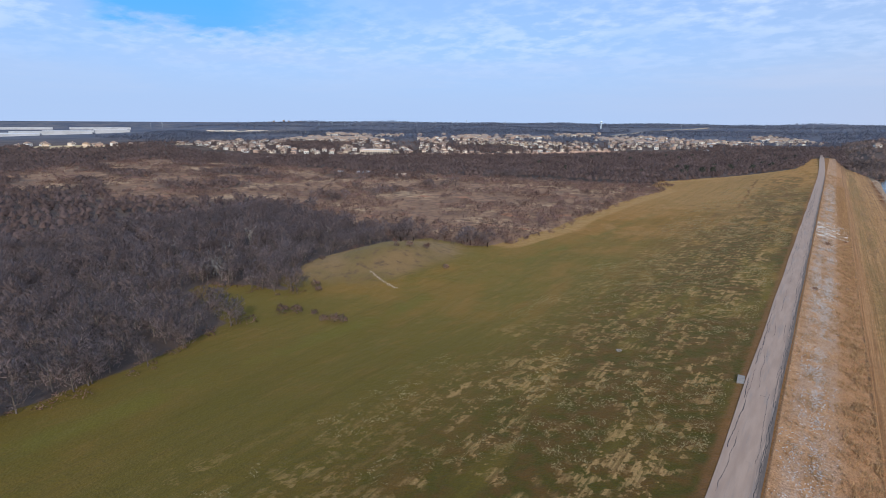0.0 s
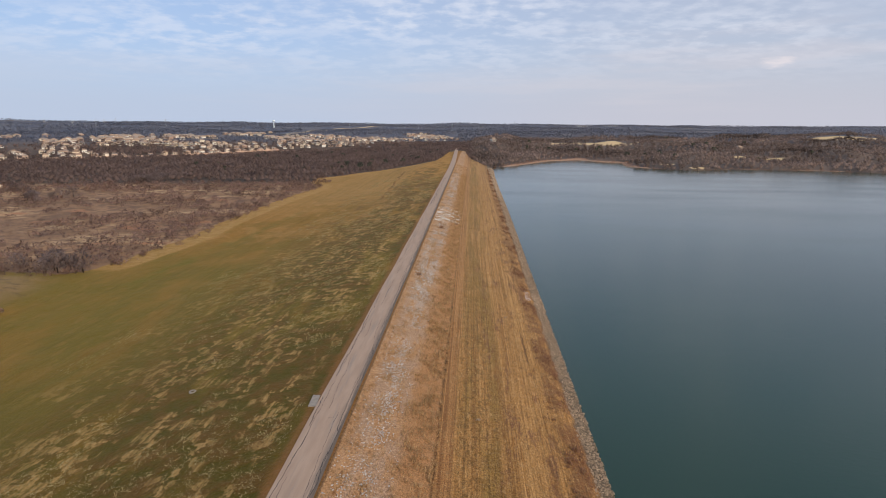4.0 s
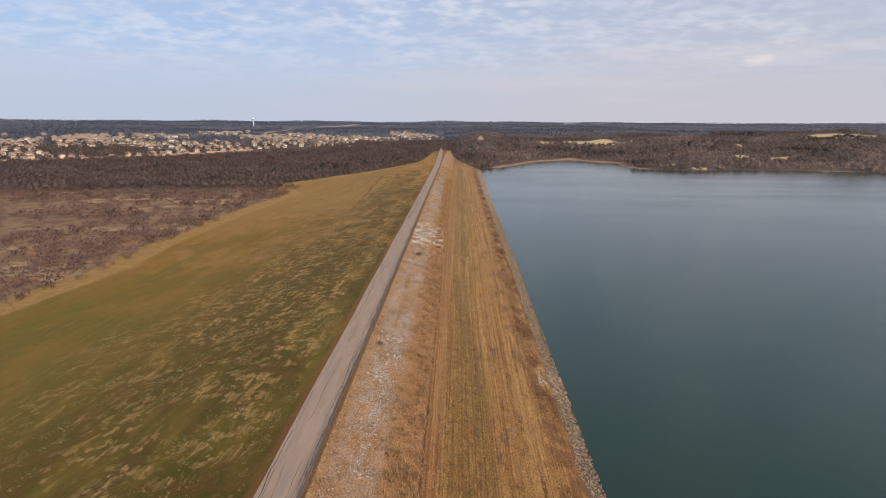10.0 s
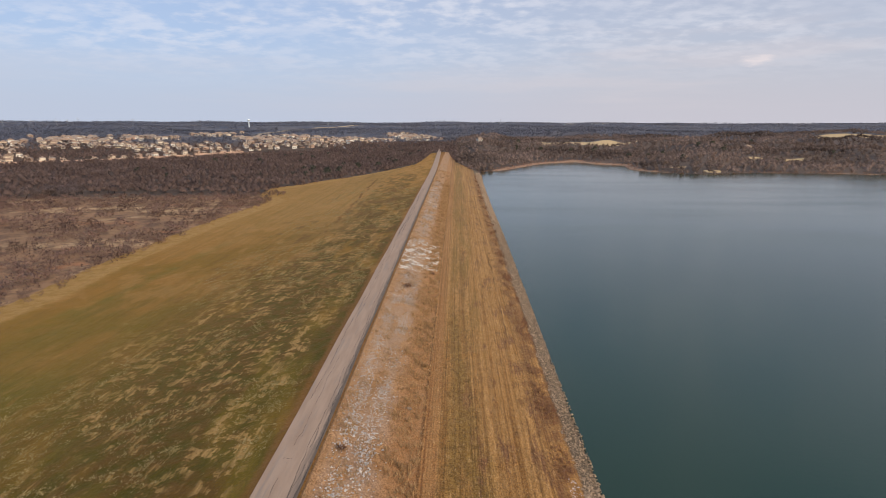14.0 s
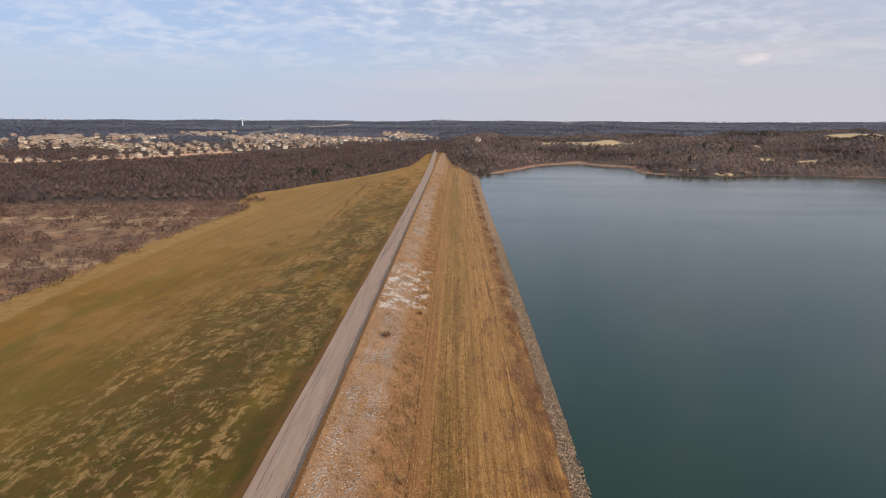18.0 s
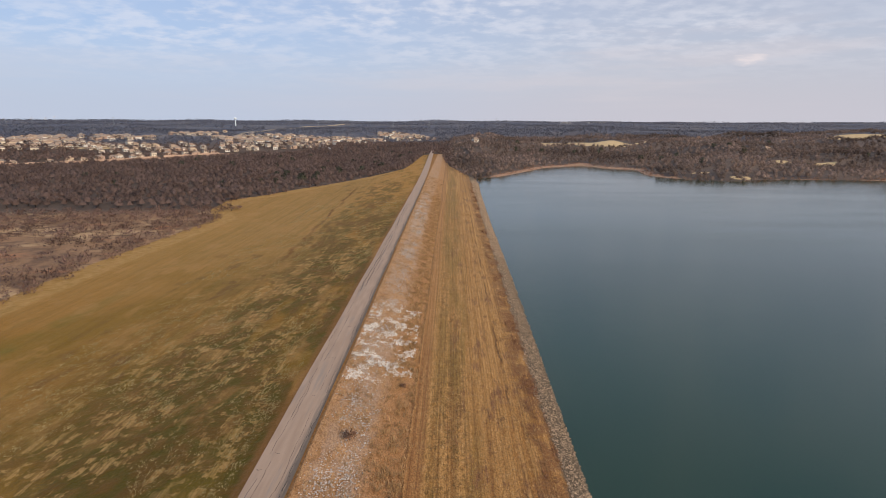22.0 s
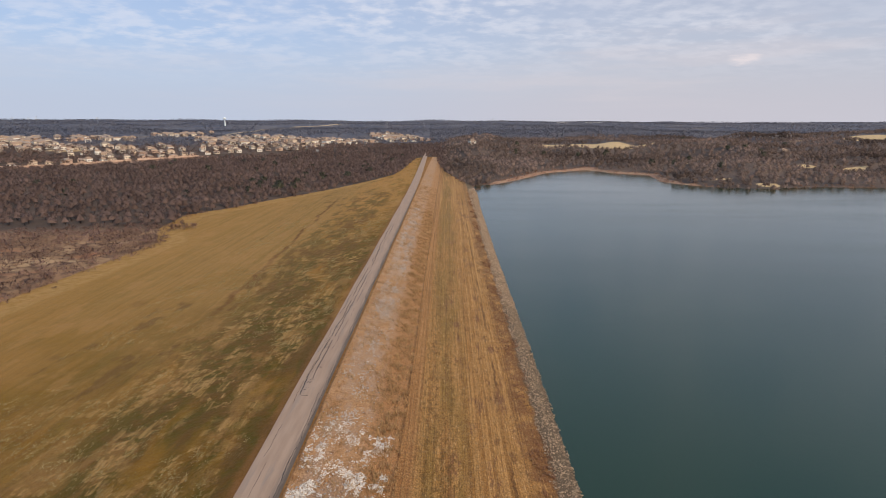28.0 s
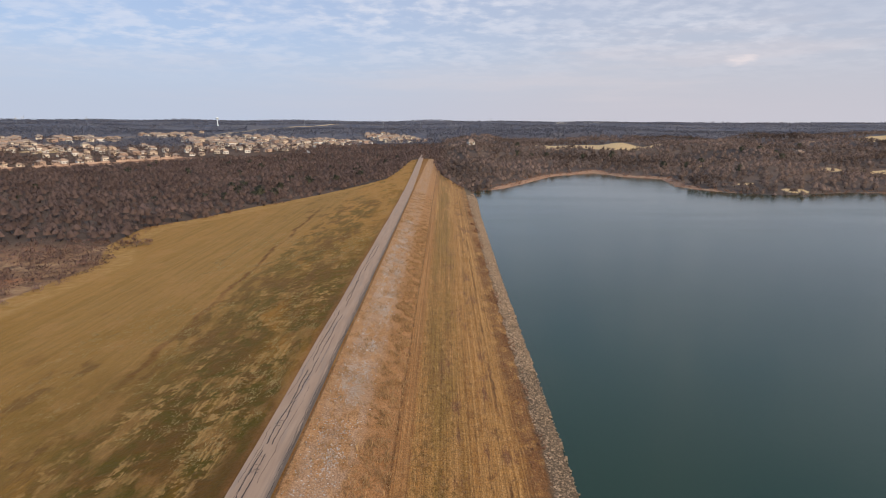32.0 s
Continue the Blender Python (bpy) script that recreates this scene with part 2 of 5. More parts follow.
def twigs(name, colour, vary=0.3, size=10.0, by_island=0.15):
    """Fine twigs and needles: matt, with half of the light passing between them."""
    m, n = material(name)
    p = place(n)
    f = n.math("ADD", n.math("MULTIPLY", n.noise(p, 1 / size, 4), 0.6), n.math("MULTIPLY", n.noise(p, 7 / size, 3), 0.4))
    c = n.mix(tuple(k * (1 - vary) for k in colour), tuple(k * (1 + vary) for k in colour), n.ramp(f, 0.3, 0.7))
    rnd = n.add("ShaderNodeNewGeometry").outputs["Random Per Island"]
    c = n.mix(n.scaled(c, (1 - by_island, 1 - by_island, 1 - by_island)), n.scaled(c, (1 + by_island, 1 + by_island, 1 + by_island)), rnd)
    matt = n.add("ShaderNodeBsdfDiffuse", None, {"Color": c}).outputs[0]
    thin = n.add("ShaderNodeBsdfTranslucent", None, {"Color": c}).outputs[0]
    both = n.add("ShaderNodeMixShader", None, {0: 0.5, 1: matt, 2: thin}).outputs[0]
    n.tree.links.new(both, n.add("ShaderNodeOutputMaterial").inputs[0])
    return m


def ground_material():
    m, n = material("ground_cover")
    p = place(n)
    x, y, z = n.split(p)
    zone = n.add("ShaderNodeAttribute", {"attribute_name": "zone"})
    field, soil, tan = n.split(zone.outputs["Vector"])
    fringe = zone.outputs["Alpha"]
    fine = n.noise(p, 2.2, 4, 0.65)
    mid = n.noise(p, 0.35, 4, 0.6)
    broad = n.noise(p, 0.045, 4, 0.55)
    stretched = n.noise(n.scaled(p, (0.5, 0.16, 0.5)), 1.0, 4, 0.6)
    # mown field: olive with browner stretches, mowing lines and bleached tussocks
    g = n.mix((0.185, 0.138, 0.024), (0.235, 0.160, 0.042), n.ramp(broad, 0.36, 0.62))
    g = n.mix(g, n.mix((0.098, 0.122, 0.022), (0.150, 0.136, 0.032), n.ramp(n.noise(n.scaled(p, (0.06, 0.04, 1)), 1.0, 4), 0.45, 0.65)), n.math("MULTIPLY", n.ramp(n.math("ADD", y, n.math("MULTIPLY", broad, 120)), 370, 210), 0.75))
    g = n.mix(g, (0.105, 0.115, 0.022), n.math("MULTIPLY", n.ramp(n.noise(n.scaled(p, (0.05, 0.018, 1)), 1.0, 4), 0.54, 0.70), 0.6))
    g = n.mix(g, (0.225, 0.175, 0.065), n.math("MULTIPLY", n.ramp(n.math("ADD", stretched, n.math("MULTIPLY", fine, 0.3)), 0.68, 0.82), 0.4))
    g = n.mix(g, (0.078, 0.088, 0.016), n.math("MULTIPLY", n.ramp(n.math("ADD", y, n.math("MULTIPLY", broad, 60)), 165, 75), 0.55))
    passes = n.noise(n.scaled(p, (0.9, 0.012, 1)), 1.0, 3, 0.6)
    g = n.mix(g, n.scaled(g, (0.88, 0.88, 0.86)), n.ramp(passes, 0.5, 0.7))
    dark_side = n.math("MULTIPLY", n.ramp(x, -60, -22), n.ramp(n.noise(n.scaled(p, (0.07, 0.035, 1)), 1.0, 4), 0.30, 0.50))
    g = n.mix(g, n.mix((0.058, 0.070, 0.013), (0.098, 0.072, 0.025), n.ramp(mid, 0.35, 0.65)), n.math("MULTIPLY", n.math("MULTIPLY", dark_side, 0.9), n.ramp(y, 520, 330)))
    reach = n.ramp(n.math("ADD", x, n.math("MULTIPLY", n.math("SUBTRACT", broad, 0.5), 90)), -66, -20)
    clumps = n.ramp(n.noise(n.scaled(p, (0.50, 0.42, 0.5)), 1.0, 5, 0.65), 0.50, 0.555)
    drifts = n.ramp(n.noise(n.scaled(p, (0.14, 0.06, 0.1)), 1.0, 4, 0.6), 0.42, 0.54)
    dash = n.ramp(n.noise(n.scaled(p, (1.6, 0.8, 1)), 1.6, 3, 0.6), 0.30, 0.48)
    tuss = n.math("MULTIPLY", n.math("MULTIPLY", n.math("MULTIPLY", clumps, drifts), dash), reach)
    rows = n.ramp(n.noise(n.scaled(p, (1.7, 0.02, 1)), 1.0, 3, 0.6), 0.40, 0.58)
    g = n.mix(g, n.mix((0.36, 0.31, 0.16), (0.46, 0.40, 0.23), mid), n.math("MULTIPLY", n.math("MULTIPLY", tuss, n.math("ADD", 0.22, n.math("MULTIPLY", rows, 0.5))), n.ramp(x, -4.2, -7.0)))
    late = n.mix((0.265, 0.21, 0.088), (0.205, 0.17, 0.062), n.ramp(passes, 0.4, 0.7))
    g = n.mix(g, late, n.math("MULTIPLY", n.ramp(n.math("ADD", y, n.math("MULTIPLY", broad, 160)), 320, 480), n.ramp(x, -16, -38)))
    g = n.mix(g, (0.31, 0.225, 0.08), n.math("MULTIPLY", n.ramp(y, 380, 520), n.math("MULTIPLY", n.ramp(x, -42, -30), n.ramp(n.noise(n.scaled(p, (0.09, 0.04, 1)), 1.0, 4), 0.62, 0.46))))
    green = n.math("MULTIPLY", n.ramp(n.math("ABSOLUTE", n.math("ADD", x, n.math("SUBTRACT", 91, n.math("MULTIPLY", y, 0.066)))), 4.5, 1.0), n.ramp(n.noise(p, 0.06, 3), 0.40, 0.6))
    g = n.mix(g, (0.105, 0.13, 0.022), n.math("MULTIPLY", n.math("MULTIPLY", green, 0.7), n.ramp(y, 330, 260)))
    g = n.mix(g, n.mix((0.345, 0.29, 0.15), (0.26, 0.215, 0.09), n.ramp(mid, 0.35, 0.65)), n.math("MULTIPLY", n.ramp(n.math("ADD", fringe, n.math("MULTIPLY", n.math("SUBTRACT", mid, 0.5), 0.9)), 0.35, 0.75), 0.85))
    verge = n.ramp(n.math("ADD", x, n.math("MULTIPLY", mid, 1.2)), -3.5, -2.3)
    g = n.mix(g, n.mix((0.22, 0.135, 0.075), (0.16, 0.11, 0.045), n.ramp(mid, 0.35, 0.65)), n.math("MULTIPLY", verge, 0.75))
    furrow = n.math("ABSOLUTE", n.math("ADD", n.math("ADD", x, 28.0), n.math("ADD", n.math("MULTIPLY", n.math("SUBTRACT", y, 335), 0.055), n.math("ADD", n.math("MULTIPLY", mid, 2.5), n.math("MULTIPLY", broad, 9)))))
    g = n.mix(g, (0.12, 0.075, 0.025), n.math("MULTIPLY", n.math("MULTIPLY", n.ramp(furrow, 1.3, 0.3), n.ramp(n.noise(p, 0.09, 4, 0.6), 0.25, 0.55)), n.math("MULTIPLY", n.ramp(y, 325, 340), n.ramp(y, 560, 500))))
    swath = n.noise(n.scaled(p, (0.13, 0.065, 0.1)), 1.0, 5, 0.65)
    further = n.ramp(y, 190, 260)
    g = n.mix(g, (0.33, 0.25, 0.125), n.math("MULTIPLY", n.math("MULTIPLY", n.ramp(swath, 0.52, 0.62), further), 0.38))
    g = n.mix(g, (0.105, 0.075, 0.032), n.math("MULTIPLY", n.math("MULTIPLY", n.ramp(swath, 0.42, 0.34), further), n.math("MULTIPLY", n.ramp(x, -75, -45), 0.6)))
    worn = n.math("MULTIPLY", n.math("MULTIPLY", n.ramp(x, -37, -33), n.ramp(x, -9, -14)), n.math("MULTIPLY", n.ramp(y, 320, 350), n.ramp(y, 570, 520)))
    g = n.mix(g, n.mix((0.115, 0.080, 0.030), (0.085, 0.085, 0.022), n.ramp(broad, 0.4, 0.6)), n.math("MULTIPLY", n.math("MULTIPLY", worn, 0.75), n.ramp(n.noise(n.scaled(p, (0.22, 0.10, 1)), 1.0, 5, 0.65), 0.44, 0.56)))
    g = n.scaled(g, (1.17, 0.805, 0.545))
    rise = n.math("MULTIPLY", n.ramp(n.math("SUBTRACT", z, n.math("MULTIPLY", mid, 0.8)), -9.0, -7.6), n.ramp(x, -96, -106))
    g = n.mix(g, n.mix(n.mix((0.225, 0.142, 0.058), (0.165, 0.115, 0.040), n.ramp(broad, 0.4, 0.6)), (0.13, 0.085, 0.045), n.ramp(n.noise(p, 0.3, 5, 0.7), 0.5, 0.66)), rise)
    # rough bank: straw grass
    straw = n.mix((0.37, 0.245, 0.135), (0.49, 0.35, 0.215), n.ramp(mid, 0.3, 0.7))
    straw = n.mix(straw, (0.25, 0.142, 0.068), n.ramp(n.noise(n.scaled(p, (1.3, 0.8, 1)), 1.2, 5, 0.7), 0.52, 0.68))
    straw = n.mix((0.13, 0.105, 0.09), straw, n.ramp(n.math("ADD", x, n.math("MULTIPLY", fine, 0.3)), 2.85, 3.15))
    band = n.math("MULTIPLY", n.ramp(x, 3.2, 4.6), n.ramp(x, 11.5, 9.0))
    stony = n.math("MULTIPLY", n.ramp(n.noise(n.scaled(p, (0.5, 0.16, 1)), 1.0, 4, 0.65), 0.42, 0.56), band)
    straw = n.mix(straw, (0.42, 0.37, 0.33), n.math("MULTIPLY", stony, 0.55))
    straw = n.mix(straw, (0.38, 0.225, 0.105), n.math("MULTIPLY", n.ramp(x, 9.0, 11.0), 0.55))
    # bench: mown in long passes
    lanes = n.noise(n.scaled(p, (1.3, 0.010, 1)), 1.0, 5, 0.75)
    b = n.mix((0.31, 0.185, 0.070), (0.46, 0.31, 0.14), n.ramp(lanes, 0.38, 0.62))
    b = n.mix(b, n.scaled(b, (0.72, 0.68, 0.62)), n.ramp(n.noise(n.scaled(p, (2.6, 0.35, 1)), 1.0, 5, 0.8), 0.48, 0.64))
    b = n.mix(b, (0.25, 0.175, 0.06), n.math("MULTIPLY", n.ramp(n.noise(n.scaled(p, (0.3, 0.03, 1)), 1.0, 4), 0.38, 0.60), n.math("MULTIPLY", n.ramp(x, 16.5, 18.5), n.ramp(x, 25, 22))))
    b = n.mix(b, (0.20, 0.115, 0.07), n.math("MULTIPLY", n.ramp(n.noise(n.scaled(p, (0.35, 0.07, 1)), 1.0, 6, 0.75), 0.52, 0.64), n.ramp(x, 16, 23)))
    b = n.mix(b, n.mix((0.27, 0.150, 0.075), (0.36, 0.22, 0.11), n.ramp(lanes, 0.4, 0.6)), n.math("MULTIPLY", n.ramp(n.math("ADD", x, mid), 17.4, 16.6), 0.7))
    b = n.mix(b, (0.21, 0.12, 0.06), n.math("MULTIPLY", n.ramp(n.math("ADD", x, n.math("MULTIPLY", mid, 2.5)), 31.0, 33.2), n.ramp(n.noise(p, 0.25, 4), 0.35, 0.55)))
    b = n.mix(b, (0.15, 0.085, 0.04), n.math("MULTIPLY", n.ramp(n.math("ABSOLUTE", n.math("SUBTRACT", x, n.math("ADD", 28.2, n.math("MULTIPLY", mid, 1.4)))), 0.3, 0.08), n.ramp(n.noise(n.scaled(p, (0.1, 0.05, 1)), 1.0, 3), 0.45, 0.6)))
    # foot track at the toe, with the shadow of its rut painted dark
    b = n.mix(b, (0.11, 0.06, 0.03), n.math("MULTIPLY", n.ramp(n.math("ABSOLUTE", n.math("SUBTRACT", x, n.math("ADD", 13.6, n.math("MULTIPLY", mid, 0.9)))), 0.48, 0.2), 0.9))
    mott = n.ramp(n.noise(n.scaled(p, (1.7, 0.8, 1)), 1.0, 5, 0.75), 0.47, 0.60)
    b = n.mix(b, (0.155, 0.105, 0.038), n.math("MULTIPLY", n.math("MULTIPLY", mott, 0.75), n.math("MULTIPLY", n.ramp(n.math("ADD", x, n.math("MULTIPLY", mid, 2.0)), 16.5, 18.5), n.ramp(n.math("ADD", x, n.math("MULTIPLY", mid, 3.0)), 25.5, 22.5))))
    b = n.mix(b, (0.52, 0.40, 0.22), n.math("MULTIPLY", n.ramp(n.noise(n.scaled(p, (3.0, 0.7, 1)), 1.0, 4, 0.7), 0.55, 0.68), 0.55))
    b = n.mix(b, (0.17, 0.10, 0.05), n.math("MULTIPLY", n.ramp(n.noise(n.scaled(p, (0.42, 0.2, 1)), 1.0, 6, 0.75), 0.56, 0.64), n.math("MULTIPLY", n.ramp(x, 22, 26), 0.75)))
    ruts = n.noise(n.scaled(p, (4.2, 0.014, 1)), 1.0, 3, 0.7)
    b = n.mix(n.scaled(b, (0.78, 0.74, 0.70)), n.scaled(b, (1.18, 1.14, 1.08)), n.ramp(ruts, 0.34, 0.62))
    b = n.scaled(b, (1.0, 1.03, 1.03))
    up = n.mix(straw, b, n.ramp(n.math("ADD", x, n.math("MULTIPLY", mid, 0.8)), 14.2, 14.8))
    up = n.scaled(up, (0.88, 0.695, 0.565))
    up = n.mix(up, (0.10, 0.075, 0.055), n.ramp(n.math("ADD", x, n.math("MULTIPLY", mid, 2.2)), 34.6, 35.6))
    cut = n.mix(g, up, n.ramp(x, 2.5, 3.0))
    grain = n.noise(n.scaled(p, (1.0, 0.7, 1)), 5.0, 4, 0.75)
    grain = n.math("MULTIPLY", n.math("SUBTRACT", n.ramp(grain, 0.34, 0.66), 0.55), n.math("ADD", 0.5, n.math("MULTIPLY", n.ramp(x, 2.0, 3.0), 0.5)))
    cut = n.mix(n.scaled(cut, (0.62, 0.58, 0.55)), n.scaled(cut, (1.28, 1.27, 1.25)), n.math("ADD", grain, 0.55))
    # woodland floor, and distance with its haze painted in
    open_land = n.add("ShaderNodeAttribute", {"attribute_name": "open_land"}).outputs["Fac"]
    w = n.mix((0.20, 0.125, 0.080), (0.28, 0.175, 0.11), n.ramp(n.noise(p, 0.03, 4), 0.35, 0.65))
    w = n.mix(w, (0.41, 0.285, 0.175), n.ramp(n.noise(n.scaled(p, (1, 1.6, 1)), 0.018, 5, 0.65), 0.50, 0.64))
    w = n.mix(w, (0.15, 0.095, 0.068), n.ramp(n.noise(p, 0.16, 5, 0.7), 0.46, 0.62))
    w = n.mix(w, (0.33, 0.165, 0.095), n.ramp(n.noise(n.scaled(p, (1, 1.8, 1)), 0.028, 4, 0.6), 0.60, 0.72))
    w = n.scaled(w, (1.18, 1.10, 0.98))
    litter = n.mix((0.095, 0.068, 0.052), (0.140, 0.098, 0.074), n.ramp(n.noise(p, 0.02, 5, 0.65), 0.38, 0.62))
    litter = n.mix(litter, n.mix((0.10, 0.078, 0.068), (0.17, 0.122, 0.095), n.ramp(n.noise(p, 0.014, 4), 0.38, 0.62)), n.ramp(x, 0, 120))
    w = n.mix(litter, w, open_land)
    # aerial haze put into the colour as blue-grey, from 900 to 1500 m out
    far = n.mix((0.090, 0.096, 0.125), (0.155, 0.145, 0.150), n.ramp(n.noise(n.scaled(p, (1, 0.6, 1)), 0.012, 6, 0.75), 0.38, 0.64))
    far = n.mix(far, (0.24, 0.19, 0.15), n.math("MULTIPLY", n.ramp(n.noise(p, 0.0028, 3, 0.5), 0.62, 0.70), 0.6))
    haze_by_distance = n.ramp(n.add("ShaderNodeVectorMath", {"operation": "LENGTH"}, {0: p}).outputs["Value"], 900, 1500)
    c = n.mix(n.mix(w, far, haze_by_distance), cut, n.ramp(n.math("ADD", field, n.math("MULTIPLY", n.math("SUBTRACT", mid, 0.5), 0.5)), 0.4, 0.6))
    c = n.mix(c, n.mix((0.30, 0.155, 0.105), (0.40, 0.27, 0.175), n.ramp(mid, 0.3, 0.7)), n.ramp(n.math("ADD", soil, n.math("MULTIPLY", n.math("SUBTRACT", mid, 0.5), 0.4)), 0.35, 0.65))
    c = n.mix(c, (0.55, 0.395, 0.215), n.ramp(n.math("ADD", tan, n.math("MULTIPLY", n.math("SUBTRACT", mid, 0.5), 0.3)), 0.35, 0.65))
    relief = n.math("ADD", n.math("MULTIPLY", fine, 0.6), n.math("MULTIPLY", mid, 1.0))
    return finish(m, n, c, 0.95, relief, 0.35, 0.0, 0.1, n.math("MULTIPLY", n.ramp(field, 0.4, 0.6), n.math("ADD", 0.06, n.math("MULTIPLY", n.ramp(x, 2.5, 3.0), 0.09))))


def water_material():
    m, n = material("lake_water")
    p = place(n)
    wind = n.ramp(n.noise(n.scaled(p, (0.006, 0.03, 1)), 1.0, 4, 0.6), 0.36, 0.74)
    small = n.math("MULTIPLY", n.noise(n.scaled(p, (0.6, 1.3, 1)), 1.2, 4, 0.6), n.math("ADD", 0.45, n.math("MULTIPLY", wind, 0.3)))
    ripple = n.math("ADD", small, n.math("MULTIPLY", n.noise(p, 0.05, 3), 0.8))
    c = n.mix((0.0020, 0.0245, 0.0085), (0.0025, 0.0285, 0.0102), n.noise(p, 0.02, 3))
    return finish(m, n, c, n.math("ADD", 0.13, n.math("MULTIPLY", wind, 0.06)), ripple, 0.04, 0.0, 0.42)


def road_material():
    m, n = material("worn_chipseal")
    p = place(n)
    x, y, z = n.split(p)
    c = n.mix((0.36, 0.265, 0.20), (0.43, 0.325, 0.25), n.ramp(n.noise(n.scaled(p, (1.0, 0.12, 1)), 1.0, 4, 0.6), 0.3, 0.7))
    c = n.mix(c, (0.27, 0.235, 0.21), n.ramp(n.noise(p, 9.0, 3), 0.58, 0.8))
    c = n.mix(c, (0.20, 0.165, 0.14), n.math("MULTIPLY", n.ramp(x, 1.0, 2.2), n.ramp(n.noise(n.scaled(p, (3.5, 0.12, 1)), 1.0, 4, 0.7), 0.38, 0.54)))
    c = n.mix(c, (0.29, 0.25, 0.22), n.math("MULTIPLY", n.ramp(n.noise(n.scaled(p, (0.8, 0.05, 1)), 1.3, 5, 0.7), 0.52, 0.66), 0.7))
    c = n.mix(c, (0.10, 0.083, 0.07), n.math("MULTIPLY", n.ramp(n.math("ADD", x, n.math("MULTIPLY", n.noise(n.scaled(p, (1, 0.5, 1)), 1.5, 4, 0.7), 0.7)), 2.25, 2.6), 0.75))
    c = n.scaled(c, (0.98, 0.89, 0.81))
    return finish(m, n, c, 0.9, n.noise(p, 25, 3), 0.02)


MAT_GROUND, MAT_WATER, MAT_ROAD = ground_material(), water_material(), road_material()
MAT_GREYTWIG = twigs("grey_brown_twigs", (0.285, 0.21, 0.18), 0.35, 9, 0.12)
MAT_TWIG = twigs("bare_twigs", (0.226, 0.157, 0.133), 0.35, 30, 0.08)
MAT_CEDAR = twigs("evergreen_leaf", (0.123, 0.123, 0.084), 0.35, 2, 0.3)
MAT_BRUSH = twigs("red_brown_brush", (0.322, 0.201, 0.154), 0.45, 22, 0.06)
# blue-grey of the distance haze is painted into this base colour
MAT_FARWOOD_HAZED = twigs("hazed_far_woods", (0.221, 0.215, 0.242), 0.3, 160, 0.08)
MAT_HILLTWIG = twigs("brown_twigs", (0.254, 0.185, 0.152), 0.7, 130, 0.08)
MAT_REED = twigs("russet_reeds", (0.377, 0.21, 0.138), 0.3, 6, 0.3)
MAT_BARK = plain("grey_bark", (0.16, 0.13, 0.11), 0.3, 1, 0.95)


# open tan pastures and bare spots among the far woods: centre and half sizes
CLEARINGS = [(225, 988, 82, 72), (680, 1045, 68, 50), (535, 1010, 22, 16), (272, 765, 8, 14), (232, 630, 7, 6), (255, 608, 12, 5), (334, 692, 6, 9),
             (450, 828, 11, 7), (378, 695, 10, 6), (70, 870, 7, 14), (34, 1015, 22, 16), (-476, 928, 26, 20), (-935, 365, 40, 60)]


# ---- ground, water, road ----
def open_brush(xs, ys):
    """1 in the open, shrubby bottom land, 0 in closed woods."""
    w = waves(xs, ys, 90, 21) * 45
    a = smooth(-(ys - 466 - 0.13 * (xs + 100) + w * 0.15), 0, 25)
    b = smooth(ys - 190 - 0.22 * (xs + 150) + w * 0.5, 0, 35) * (xs < -150)
    c = smooth(ys, 168, 192) * (xs > -200)
    d = smooth(xs + 640 + 0.8 * (ys - 178), 0, 30)
    copse = 1 - 0.8 * smooth(waves(xs * 0.45, ys, 60, 23), 0.25, 0.55) * smooth(-xs, 200, 300)
    return a * np.maximum(b, c) * d * copse


